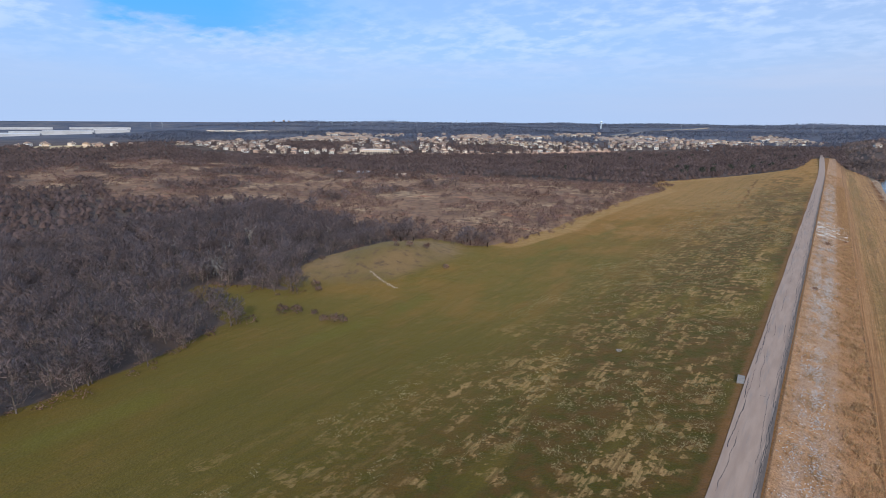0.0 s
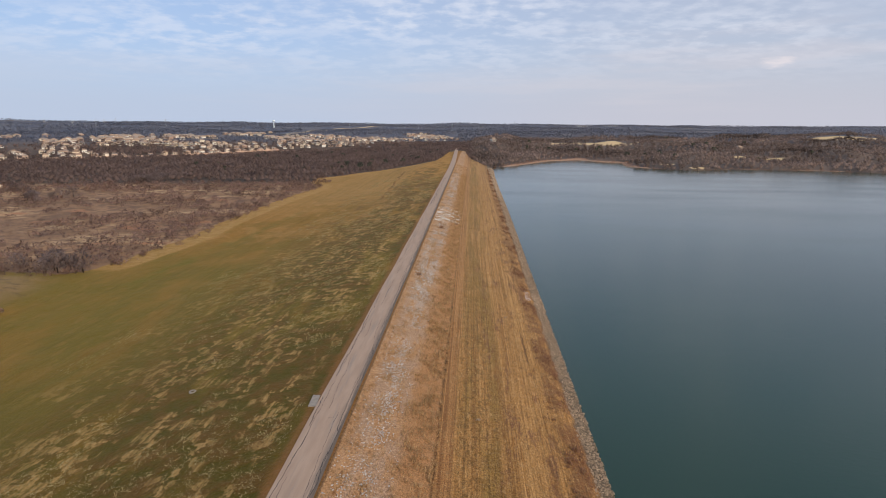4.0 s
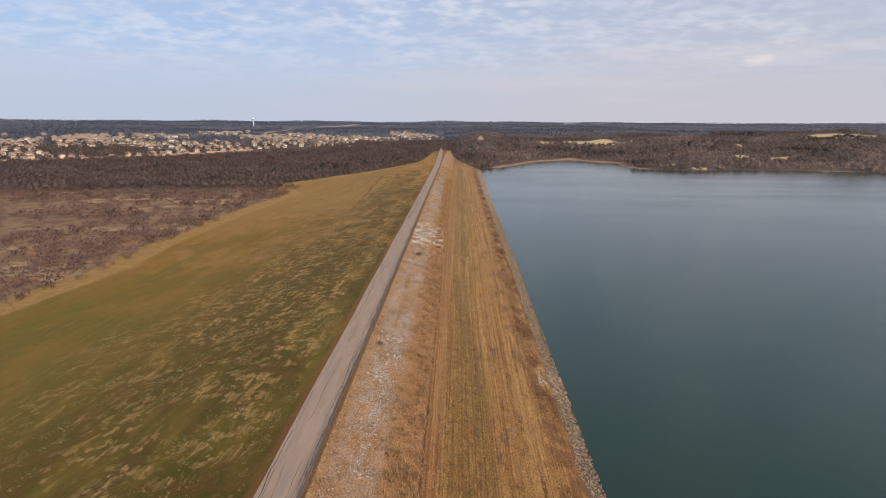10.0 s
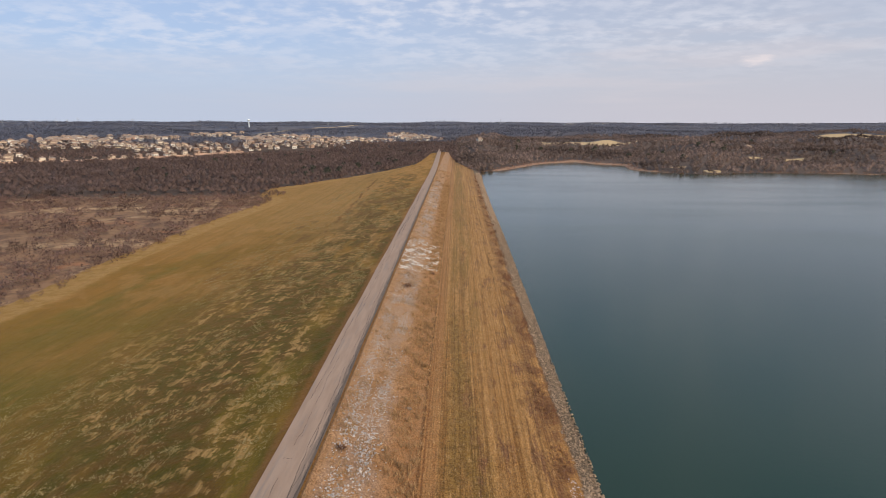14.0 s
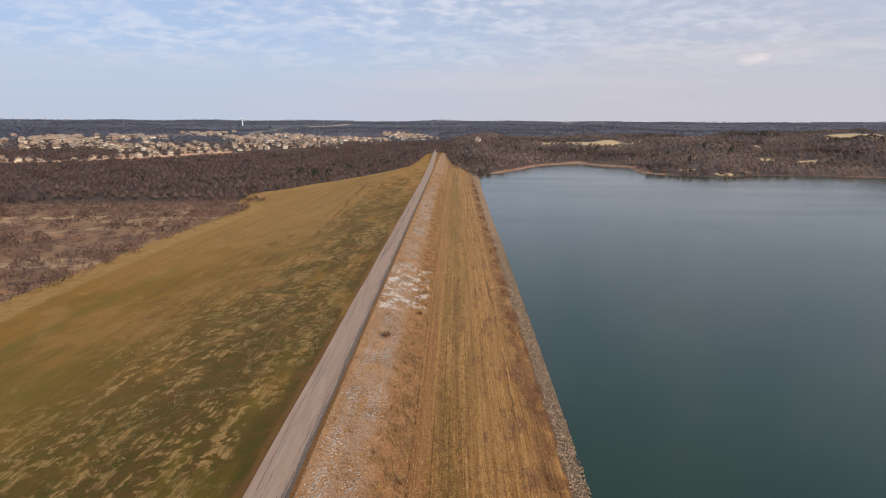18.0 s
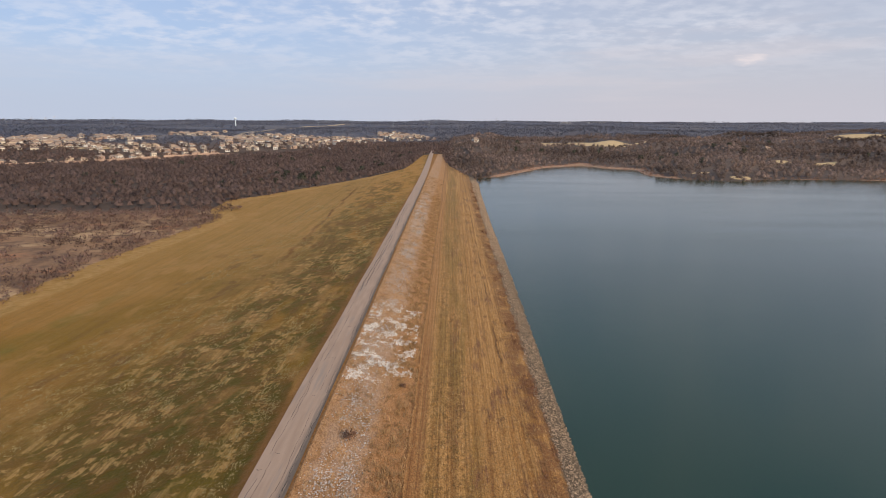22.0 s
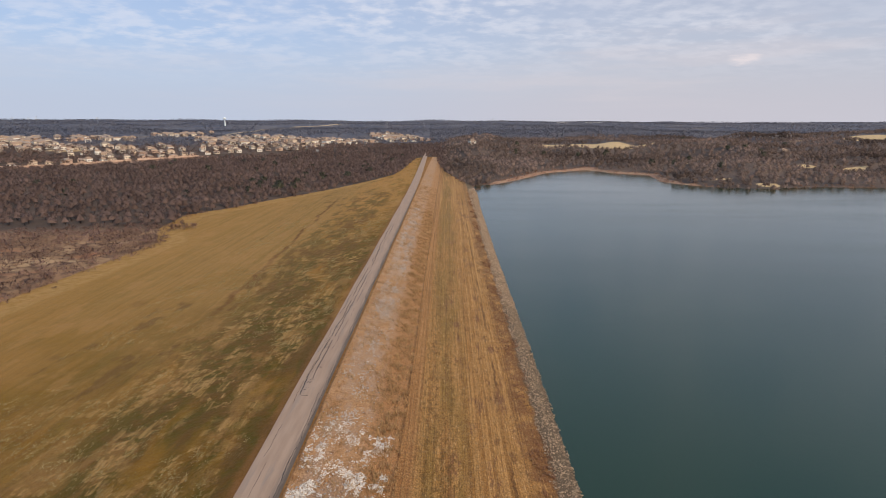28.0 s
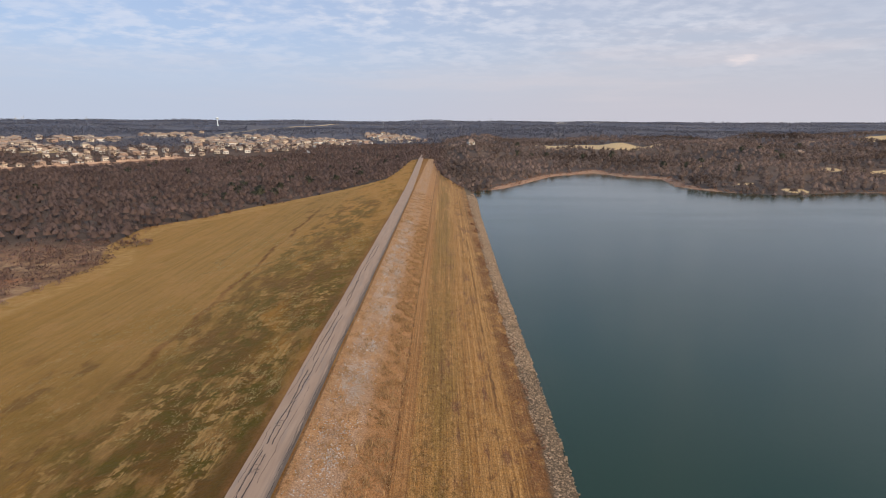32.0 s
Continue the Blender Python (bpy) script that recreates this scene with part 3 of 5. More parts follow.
def build_ground():
    gx = lines((-4700, -1200, 90), (-1200, -500, 22), (-500, -160, 9), (-160, -145, 4), (-145, -75, 2.2), (-75, -15, 2.8), (-15, -3.2, 1.5), (-3.2, -2.9, 1), (-2.9, -2.45, 1),
               (-2.45, 2.45, 5), (2.45, 3.2, 1), (3.2, 14, 1.2), (14, 14.6, 1), (14.6, 32, 1.6), (32, 33.5, 1), (33.5, 44, 1.2), (44, 130, 5), (130, 500, 8), (500, 1200, 24), (1200, 4700, 90))
    gy = lines((-900, -60, 40), (-60, 30, 8), (30, 420, 4), (420, 900, 6), (900, 1500, 16), (1500, 2500, 40), (2500, 4900, 80))
    xs, ys = np.meshgrid(gx, gy)
    zs = height(xs, ys)
    rough = (np.abs(xs) > 3) * 0.12 * (waves(xs, ys, 9, 11) + 0.6 * waves(xs, ys, 4, 12))
    zs = zs + rough * (xs < 33)
    nx, ny = len(gx), len(gy)
    k = np.arange(nx * ny).reshape(ny, nx)
    faces = np.stack([k[:-1, :-1], k[:-1, 1:], k[1:, 1:], k[1:, :-1]], -1).reshape(-1, 4)
    me = from_arrays("ground", np.stack([xs, ys, zs], -1).reshape(-1, 3), faces, True)
    field = smooth(-edge_distance(xs, ys, FIELD), -7, -1)
    lake = edge_distance(xs, ys, LAKE)
    soil = smooth(-lake, -10.5, -5.5) * (ys > 585)
    front = line_distance(xs, ys, TOWN[4:10])
    soil = np.maximum(soil, smooth(-front, -14, -7))
    tan = np.zeros_like(xs)
    for cx, cy, rx, ry in CLEARINGS:
        tan = np.maximum(tan, smooth(-np.hypot((xs - cx) / rx, (ys - cy) / ry), -1.15, -0.85))
    fringe = smooth(edge_distance(xs, ys, FIELD), -11, -3) * smooth(ys, 170, 200) * (xs < -30)
    zone = np.stack([field, soil, tan, fringe], -1).reshape(-1, 4)
    attr = me.attributes.new("zone", "FLOAT_COLOR", "POINT")
    attr.data.foreach_set("color", zone.astype(np.float32).ravel())
    spare = me.attributes.new("open_land", "FLOAT", "POINT")
    spare.data.foreach_set("value", open_brush(xs, ys).astype(np.float32).ravel())
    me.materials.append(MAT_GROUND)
    return tagged(new("ground", me), "rolling winter land with a mown grass dam, brush and bare woods", "ground", kind="structure")


ground = build_ground()
me = from_arrays("water", [(30, -900, WATER), (2600, -900, WATER), (2600, 790, WATER), (30, 790, WATER)], [(0, 1, 2, 3)])
me.materials.append(MAT_WATER)
water = tagged(new("water", me), "calm dark teal reservoir with a pale sky sheen", "lake", kind="structure")


def build_road():
    ys = lines((-300, 930, 4.0))
    sec = [(-2.45, -0.12), (-2.4, 0.02), (0, 0.06), (2.4, 0.02), (2.45, -0.12)]
    bend = lambda y: -6 * smooth(y, 470, 980)
    v = np.array([[(sx + bend(y) + 0.07 * np.sin(y * 1.7) * (abs(sx) > 1), y, sz) for sx, sz in sec] for y in ys]).reshape(-1, 3)
    k = np.arange(len(v)).reshape(len(ys), len(sec))
    faces = np.stack([k[:-1, :-1], k[:-1, 1:], k[1:, 1:], k[1:, :-1]], -1).reshape(-1, 4)
    me = from_arrays("road", v, faces)
    me.materials.append(MAT_ROAD)
    return tagged(new("road", me), "straight narrow road of worn pale chipseal along the dam crest", "road", kind="structure")


road = build_road()


# ---- woods ----
def twig_tree(seed, blades, spread, limbs, width, length, core=0):
    """Triangles of a leafless tree of unit height: (trunk and limbs), (dome of fine twig sprays)."""
    rng = np.random.default_rng(seed)
    v, f = [], []

    def stick(a, b, r0, r1):
        a, b = np.array(a), np.array(b)
        d = (b - a) / np.linalg.norm(b - a)
        s = np.cross(d, (0.3, 0.9, 0.1))
        s /= np.linalg.norm(s)
        t = np.cross(d, s)
        i = len(v)
        for k in range(3):
            o = np.cos(k * 2.094) * s + np.sin(k * 2.094) * t
            v.append(a + o * r0)
            v.append(b + o * r1)
        for k in range(3):
            p, q = i + 2 * k, i + 2 * ((k + 1) % 3)
            f.extend([(p, q, q + 1), (p, q + 1, p + 1)])

    tips = []
    if limbs:
        lean = rng.normal(0, 0.04, 2)
        stick((0, 0, -0.05), (lean[0], lean[1], 0.5), 0.026, 0.013)
        for k in range(limbs):
            a = k * 2.4 + rng.uniform(-0.4, 0.4)
            b = rng.uniform(0.16, 0.48)
            r = spread * rng.uniform(0.4, 0.8)
            tip = np.array([np.cos(a) * r, np.sin(a) * r, b + rng.uniform(0.15, 0.42)])
            stick((lean[0] * b * 2, lean[1] * b * 2, b), tip, 0.012, 0.004)
            tips.append(tip)
    wood = (np.array(v), np.array(f)) if v else None
    v, f = [], []
    if core:
        # the close inner twigs, as an uneven lump under the sprays
        rings = ((0.56, 0.30), (0.30, 0.50), (0.12, 0.36))[:core]
        v.append(np.array([rng.normal(0, 0.05), rng.normal(0, 0.05), rng.uniform(0.62, 0.72)]))
        for z, wide in rings:
            for k in range(6):
                a = k * 1.047 + z * 2
                v.append(np.array([np.cos(a) * spread * wide, np.sin(a) * spread * wide, z]) * rng.uniform(0.75, 1.1))
        f.extend([(0, 1 + k, 1 + (k + 1) % 6) for k in range(6)])
        for j in range(len(rings) - 1):
            for k in range(6):
                p, q, b = 1 + 6 * j + k, 1 + 6 * j + (k + 1) % 6, 6
                f.extend([(p, p + b, q + b), (p, q + b, q)])
    for k in range(blades):
        a, h = rng.uniform(0, 6.283), rng.uniform(0.0, 1.0) ** 0.8
        rad = spread * np.sqrt(rng.uniform(0.05, 1)) * np.sqrt(max(0.05, 1 - (h - 0.35) ** 2 / 0.45))
        base = np.array([np.cos(a) * rad * 0.75, np.sin(a) * rad * 0.75, 0.14 + 0.62 * h])
        if tips and rng.random() < 0.45:
            base = tips[k % len(tips)] * rng.uniform(0.7, 1.0) + rng.normal(0, 0.05, 3)
        way = np.array([np.cos(a) * 0.6, np.sin(a) * 0.6, 0.75]) + rng.normal(0, 0.45, 3)
        way /= np.linalg.norm(way)
        side = np.cross(way, rng.normal(0, 1, 3))
        side /= np.linalg.norm(side)
        L, W = length * rng.uniform(0.6, 1.3), width * rng.uniform(0.5, 1.4)
        i = len(v)
        v.extend([base - side * W * 0.5, base + side * W * 0.5, base + way * L])
        out = dome_normals([base])[0]
        f.append((i, i + 1, i + 2) if np.dot(np.cross(side, way), out) > 0 else (i + 1, i, i + 2))
    return wood, (np.array(v), np.array(f))


def whole(tree):
    """Trunk and crown in one piece, for stands too large to count."""
    wood, crown = tree
    if wood is None:
        return crown
    return np.concatenate([wood[0], crown[0]]), np.concatenate([wood[1], crown[1] + len(wood[0])])


def spread_out(pieces, xs, ys, zs, sizes, turns, seed):
    """Joins many copies of the given pieces into arrays of corners, triangles and rounded normals."""
    rng = np.random.default_rng(seed)
    pick = rng.integers(0, len(pieces), len(xs))
    vs, fs, ns, base = [], [], [], 0
    for k, (v, f) in enumerate(pieces):
        m = pick == k
        if not m.any():
            continue
        c, s = np.cos(turns[m]), np.sin(turns[m])
        sz = sizes[m][:, None]
        wide = sz * rng.uniform(0.85, 1.2, sz.shape)
        X = (v[None, :, 0] * c[:, None] - v[None, :, 1] * s[:, None]) * wide + xs[m][:, None]
        Y = (v[None, :, 0] * s[:, None] + v[None, :, 1] * c[:, None]) * wide + ys[m][:, None]
        Zc = v[None, :, 2] * sz + zs[m][:, None]
        vs.append(np.stack([X, Y, Zc], -1).reshape(-1, 3))
        d = dome_normals(v)
        ns.append(np.stack([d[None, :, 0] * c[:, None] - d[None, :, 1] * s[:, None], d[None, :, 0] * s[:, None] + d[None, :, 1] * c[:, None], np.broadcast_to(d[None, :, 2], X.shape)], -1).reshape(-1, 3))
        fs.append((f[None] + (np.arange(m.sum()) * len(v))[:, None, None]).reshape(-1, 3) + base)
        base += m.sum() * len(v)
    return np.concatenate(vs), np.concatenate(fs), np.concatenate(ns)


def stand(name, pieces, xs, ys, lo, hi, mat, label, seed, sink=0.1):
    rng = np.random.default_rng(seed)
    sizes = rng.uniform(lo, hi, len(xs))
    v, f, nrm = spread_out(pieces, xs, ys, height(xs, ys) - sink, sizes, rng.uniform(0, 6.283, len(xs)), seed)
    me = from_arrays(name, v, f, True, nrm)
    me.materials.append(mat)
    return tagged(new(name, me), label, "woods", kind="stuff")


def scatter(x0, x1, y0, y1, step, seed):
    rng = np.random.default_rng(seed)
    xs, ys = np.meshgrid(np.arange(x0, x1, step), np.arange(y0, y1, step))
    xs = xs.ravel() + rng.uniform(-0.6, 0.6, xs.size) * step
    ys = ys.ravel() + rng.uniform(-0.6, 0.6, ys.size) * step
    return xs, ys, rng.random(xs.size)


def wooded(xs, ys):
    """How dense the trees stand, 0 to 1."""
    out = smooth(edge_distance(xs, ys, FIELD), 0, 3)
    lake = edge_distance(xs, ys, LAKE)
    out = out * smooth(lake, 7, 13)
    front = line_distance(xs, ys, TOWN[:11])
    out = out * smooth(front, 14, 24)
    out = out * smooth(line_distance(xs, ys, LINE_CUT), 16, 24)
    for cx, cy, rx, ry in CLEARINGS:
        out = out * smooth(np.hypot((xs - cx) / rx, (ys - cy) / ry), 0.95, 1.1)
    return out


TOWN_AREA = TOWN + [(-3, 1500), (-700, 1700), (-1500, 1250)]


def built_up(xs, ys):
    """1 where the houses stand, 0 in the wooded draws between them and outside the town."""
    draws = waves(xs, ys, 260, 51) + 0.35 * waves(xs, ys, 90, 52)
    depth = -edge_distance(xs, ys, TOWN_AREA)
    deep = line_distance(xs, ys, TOWN)
    return (depth > 14) * (deep < np.where(xs < -330, 560, 300)) * np.maximum(draws < 0.55 - deep * 0.0010, deep < 40)


TREES = [twig_tree(s, 300, 0.46, 8, 0.024, 0.115) for s in range(7)]
MID_TREES = [whole(twig_tree(s + 20, 34, 0.56, 2, 0.066, 0.19, 2)) for s in range(7)]
SHRUBS = [whole(twig_tree(s + 40, 40, 0.95, 0, 0.115, 0.25)) for s in range(5)]
CEDARS = [whole(twig_tree(s + 80, 90, 0.46, 0, 0.11, 0.22, 3)) for s in range(4)]
FAR_TREES = [whole(twig_tree(s + 60, 16, 0.68, 0, 0.20, 0.27)) for s in range(5)]

xs, ys, rnd = scatter(-250, -60, -20, 470, 5.0, 1)
keep = (wooded(xs, ys) > 0.5) & (rnd > open_brush(xs, ys) * 0.995) & (ys < 460) & (xs < -96) & ~((ys > 186) & (xs > -230))
xs, ys = xs[keep], ys[keep]
edge = edge_distance(xs, ys, FIELD)
first = (edge < 34) & (ys > -10) & (ys < 230)
pick = np.flatnonzero(first)[:290]
single = np.zeros(len(xs), bool)
single[pick] = True
stand("near_woods", [whole(t) for t in TREES], xs[~single], ys[~single], 6.0, 10.0, MAT_GREYTWIG, "dense leafless grey-brown woods beside the mown field", 1)


def bare_tree(seed):
    """One leafless tree of unit height, of a trunk with limbs and a crown of twigs."""
    wood, crown = TREES[seed]
    ob = new("tree")
    for name, (v, f), mat in (("trunk", wood, MAT_BARK), ("crown", crown, MAT_GREYTWIG)):
        me = from_arrays(name, v, f, True, dome_normals(v) if name == "crown" else None)
        me.materials.append(mat)
        new(name, me).parent = ob
    return tagged(ob, "leafless grey-brown tree at the edge of the mown field", "tree", "trees along the field edge")


models = [bare_tree(k) for k in range(len(TREES))]
rng = np.random.default_rng(77)
for k, i in enumerate(pick):
    size, turn = rng.uniform(5.5, 9.5), rng.uniform(0, 360)
    ob = models[k] if k < len(models) else copy_thing(models[k % len(models)], Matrix.Identity(4))
    ob.matrix_basis = pose(xs[i], ys[i], float(height(xs[i], ys[i])) - 0.1, 0, 0, turn) @ Matrix.Diagonal((size, size, size, 1))

xs, ys, rnd = scatter(-950, 60, -50, 1085, 6.6, 2)
keep = (wooded(xs, ys) > 0.5) & (rnd > open_brush(xs, ys) * 0.995) & ~((xs > -250) & (ys < 460)) & (np.hypot(xs, ys) < 1080) & ~((xs > 20) & (ys > 560)) & ~((built_up(xs, ys) > 0) & (rnd < 0.9))
stand("valley_woods", MID_TREES, xs[keep], ys[keep], 4.5, 7.5, MAT_TWIG, "leafless dark woods on the valley floor", 2)
xs, ys, rnd = scatter(-800, -92, 40, 560, 3.7, 3)
keep = (wooded(xs, ys) > 0.5) & (open_brush(xs, ys) > 0.15) & (rnd < 0.10 + 0.86 * smooth(waves(xs * 0.6, ys, 48, 31) + 0.6 * waves(xs, ys, 17, 32) + 1.2 * smooth(-edge_distance(xs, ys, FIELD), -26, -10) + 1.5 * smooth(-np.abs(ys - 210 - 0.15 * (xs + 120)), -30, -12) * (xs > -260) + 0.7 * smooth(ys, 370, 400), -0.15, 0.30))
stand("brush", SHRUBS, xs[keep], ys[keep], 0.9, 3.8, MAT_BRUSH, "patchy red-brown winter brush on open bottom land", 3)
xs, ys, rnd = scatter(20, 760, 560, 1200, 6.6, 4)
keep = (wooded(xs, ys) > 0.5) & (rnd < 0.95)
stand("lakeside_woods", MID_TREES, xs[keep], ys[keep], 4.0, 7.2, MAT_HILLTWIG, "leafless scrubby woods on the far shore", 4)
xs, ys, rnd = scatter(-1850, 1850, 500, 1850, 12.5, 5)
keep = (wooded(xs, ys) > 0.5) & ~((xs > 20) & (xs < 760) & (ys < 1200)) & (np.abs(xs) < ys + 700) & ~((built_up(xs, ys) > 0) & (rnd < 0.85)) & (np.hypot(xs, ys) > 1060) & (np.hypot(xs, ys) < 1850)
stand("hazed_far_woods", FAR_TREES, xs[keep], ys[keep], 4.5, 8.0, MAT_FARWOOD_HAZED, "dark wooded hills under the horizon with a painted haze tint", 5)
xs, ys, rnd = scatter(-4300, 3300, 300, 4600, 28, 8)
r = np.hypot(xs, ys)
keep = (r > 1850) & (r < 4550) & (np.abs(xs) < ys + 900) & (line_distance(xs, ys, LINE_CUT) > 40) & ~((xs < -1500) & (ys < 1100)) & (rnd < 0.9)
stand("ridge_woods", FAR_TREES, xs[keep], ys[keep], 5.0, 9.5, MAT_FARWOOD_HAZED, "dark wooded ridge along the horizon with a painted haze tint", 8)

xs, ys, rnd = scatter(40, 620, 585, 800, 3.4, 6)
lake = edge_distance(xs, ys, LAKE)
keep = (lake > 1.5) & (lake < 12) & (rnd < 0.75)
stand("shore_brush", SHRUBS, xs[keep], ys[keep], 0.8, 2.2, MAT_REED, "low red-brown brush along the far shore", 6)
xs, ys, rnd = scatter(-150, -60, 10, 640, 2.6, 7)
edge = edge_distance(xs, ys, FIELD)
keep = (edge > -1.5) & (edge < 4) & (rnd < 0.15 + 0.35 * (waves(xs, ys, 25, 71) > 0))
stand("field_edge_brush", SHRUBS, xs[keep], ys[keep], 0.6, 2.4, MAT_BRUSH, "low brown brush fringing the mown field", 7)


# ---- things on the dam ----
def part(name, me, mat, parent, label=""):
    me.materials.append(mat) if not me.materials else None
    ob = new(name, me)
    ob.parent = parent
    return tagged(ob, label)


MAT_STONE = plain("pale_limestone", (0.44, 0.395, 0.355), 0.25, 0.6, 0.9, by_island=0.35)
MAT_STONE_ONE = plain("pale_limestone_block", (0.44, 0.395, 0.355), 0.25, 0.6, 0.9, by_object=0.35)
MAT_RIPRAP = plain("grey_tan_riprap", (0.30, 0.22, 0.15), 0.35, 0.8, 0.9, by_island=0.45)
MAT_RIPRAP_ONE = plain("grey_tan_riprap_block", (0.30, 0.22, 0.15), 0.35, 0.8, 0.9, by_object=0.45)
MAT_STRAW = plain("straw_grass", (0.40, 0.262, 0.14), 0.3, 1.5, 0.95, by_island=0.4)
MAT_TALL = plain("tall_rust_grass", (0.39, 0.245, 0.12), 0.3, 1.5, 0.95, by_island=0.4)
MAT_MOWN = plain("mown_stubble", (0.36, 0.225, 0.10), 0.3, 2.5, 0.95, by_island=0.45)
MAT_TUSSOCK = plain("bleached_tussock", (0.34, 0.265, 0.13), 0.3, 2.0, 0.95, by_island=0.2)
MAT_WEED = plain("dead_weeds", (0.24, 0.125, 0.075), 0.3, 2.0, 0.95, by_island=0.4)
MAT_CRACK = plain("open_crack", (0.06, 0.05, 0.045), 0.3, 0.5, 1.0)
MAT_CONCRETE = plain("weathered_concrete", (0.28, 0.235, 0.19), 0.2, 0.7, 0.9)
MAT_BARK_PALE = plain("bleached_bark", (0.27, 0.24, 0.21), 0.2, 1.0, 0.9)
MAT_METAL = plain("galvanised_steel", (0.42, 0.43, 0.44), 0.15, 1.0, 0.5, 0.6)


def stone_shape(seed, flat=0.65):
    """A broken block: an icosahedron with its corners pushed about."""
    rng = np.random.default_rng(seed)
    g = 1.618
    v = np.array([(-1, g, 0), (1, g, 0), (-1, -g, 0), (1, -g, 0), (0, -1, g), (0, 1, g), (0, -1, -g), (0, 1, -g), (g, 0, -1), (g, 0, 1), (-g, 0, -1), (-g, 0, 1)]) / 3.8
    f = np.array([(0, 11, 5), (0, 5, 1), (0, 1, 7), (0, 7, 10), (0, 10, 11), (1, 5, 9), (5, 11, 4), (11, 10, 2), (10, 7, 6), (7, 1, 8),
                  (3, 9, 4), (3, 4, 2), (3, 2, 6), (3, 6, 8), (3, 8, 9), (4, 9, 5), (2, 4, 11), (6, 2, 10), (8, 6, 7), (9, 8, 1)])
    v = v * rng.uniform(0.7, 1.3, (12, 1)) * np.array([1.15, 0.9, flat])
    return v, f


def tuft_shape(seed, blades, spread, width):
    """A clump of grass blades of unit height."""
    rng = np.random.default_rng(seed)
    v, f = [], []
    for k in range(blades):
        a = rng.uniform(0, 6.283)
        r = spread * rng.uniform(0.1, 1)
        foot = np.array([np.cos(a) * r * 0.5, np.sin(a) * r * 0.5, -0.08])
        tip = foot + np.array([np.cos(a) * r + 0.15, np.sin(a) * r, rng.uniform(0.6, 1.0)])
        s = np.array([-np.sin(a + 0.6), np.cos(a + 0.6), 0]) * width * rng.uniform(0.6, 1.2)
        i = len(v)
        v += [foot - s, foot + s, tip]
        f.append((i, i + 1, i + 2))
    return np.array(v), np.array(f)


STONES = [stone_shape(k) for k in range(8)]


def pebble_shape(seed):
    """A small broken stone: an octahedron with its corners pushed about."""
    rng = np.random.default_rng(seed)
    v = np.array([(1, 0, 0), (-1, 0, 0), (0, 1, 0), (0, -1, 0), (0, 0, 1), (0, 0, -1)]) * rng.uniform(0.3, 0.6, (6, 1)) * np.array([1.1, 0.9, 0.7])
    f = np.array([(0, 2, 4), (2, 1, 4), (1, 3, 4), (3, 0, 4), (2, 0, 5), (1, 2, 5), (3, 1, 5), (0, 3, 5)])
    return v, f


PEBBLES = [pebble_shape(k) for k in range(8)]


def strew(name, pieces, xs, ys, lo, hi, mat, label, category, seed, sink=0.0):
    rng = np.random.default_rng(seed)
    sizes = lo + (hi - lo) * rng.random(len(xs)) ** 1.7
    v, f, _ = spread_out(pieces, xs, ys, height(xs, ys) - sink * sizes, sizes, rng.uniform(0, 6.283, len(xs)), seed)
    me = from_arrays(name, v, f)
    me.materials.append(mat)
    return tagged(new(name, me), label, category, kind="stuff")


def random_in(x0, x1, y0, y1, count, seed):
    rng = np.random.default_rng(seed)
    return rng.uniform(x0, x1, count), rng.uniform(y0, y1, count), rng.random(count)


def lone_stones(xs, ys, lo, hi, mat, parent, seed):
    """Blocks that can be picked out one by one, sharing a few meshes."""
    rng = np.random.default_rng(seed)
    shapes = []
    for v, f in STONES:
        me = from_arrays("stone", v, f)
        me.materials.append(mat)
        shapes.append(me)
    zs = height(xs, ys)
    for x, y, z in zip(xs, ys, zs):
        s = rng.uniform(lo, hi)
        ob = new("stone", shapes[rng.integers(len(shapes))])
        ob.parent = parent
        ob.matrix_basis = pose(x, y, z + 0.06 * s, rng.uniform(-20, 20), rng.uniform(-20, 20), rng.uniform(0, 360)) @ Matrix.Diagonal((s, s, s, 1))


def shoreline(ys):
    return np.interp(ys, SHORE_Y, SHORE_X)


# riprap along the water
xs, ys, rnd = random_in(0, 1, 25, 577, 30000, 101)
xs = shoreline(ys) + 0.8 - (shoreline(ys) - 33.2 + 0.45 * waves(xs, ys, 7, 105)) * xs ** 0.9
keep = (rnd < 0.8) | (xs > shoreline(ys) - 3.0)
xs, ys = xs[keep], ys[keep]
lone = (ys > 150) & (ys < 160)
lone[np.flatnonzero(lone)[290:]] = False
far = ys > 340
strew("far_riprap", PEBBLES, xs[far], ys[far], 0.3, 0.75, MAT_RIPRAP, "broken grey-tan limestone riprap along the waterline", "riprap", 104, -0.1)
riprap = strew("riprap", PEBBLES, xs[~lone & ~far], ys[~lone & ~far], 0.18, 0.47, MAT_RIPRAP, "broken grey-tan limestone riprap along the waterline", "riprap", 102, -0.1)
lone_stones(xs[lone], ys[lone], 0.25, 0.5, MAT_RIPRAP_ONE, riprap, 103)

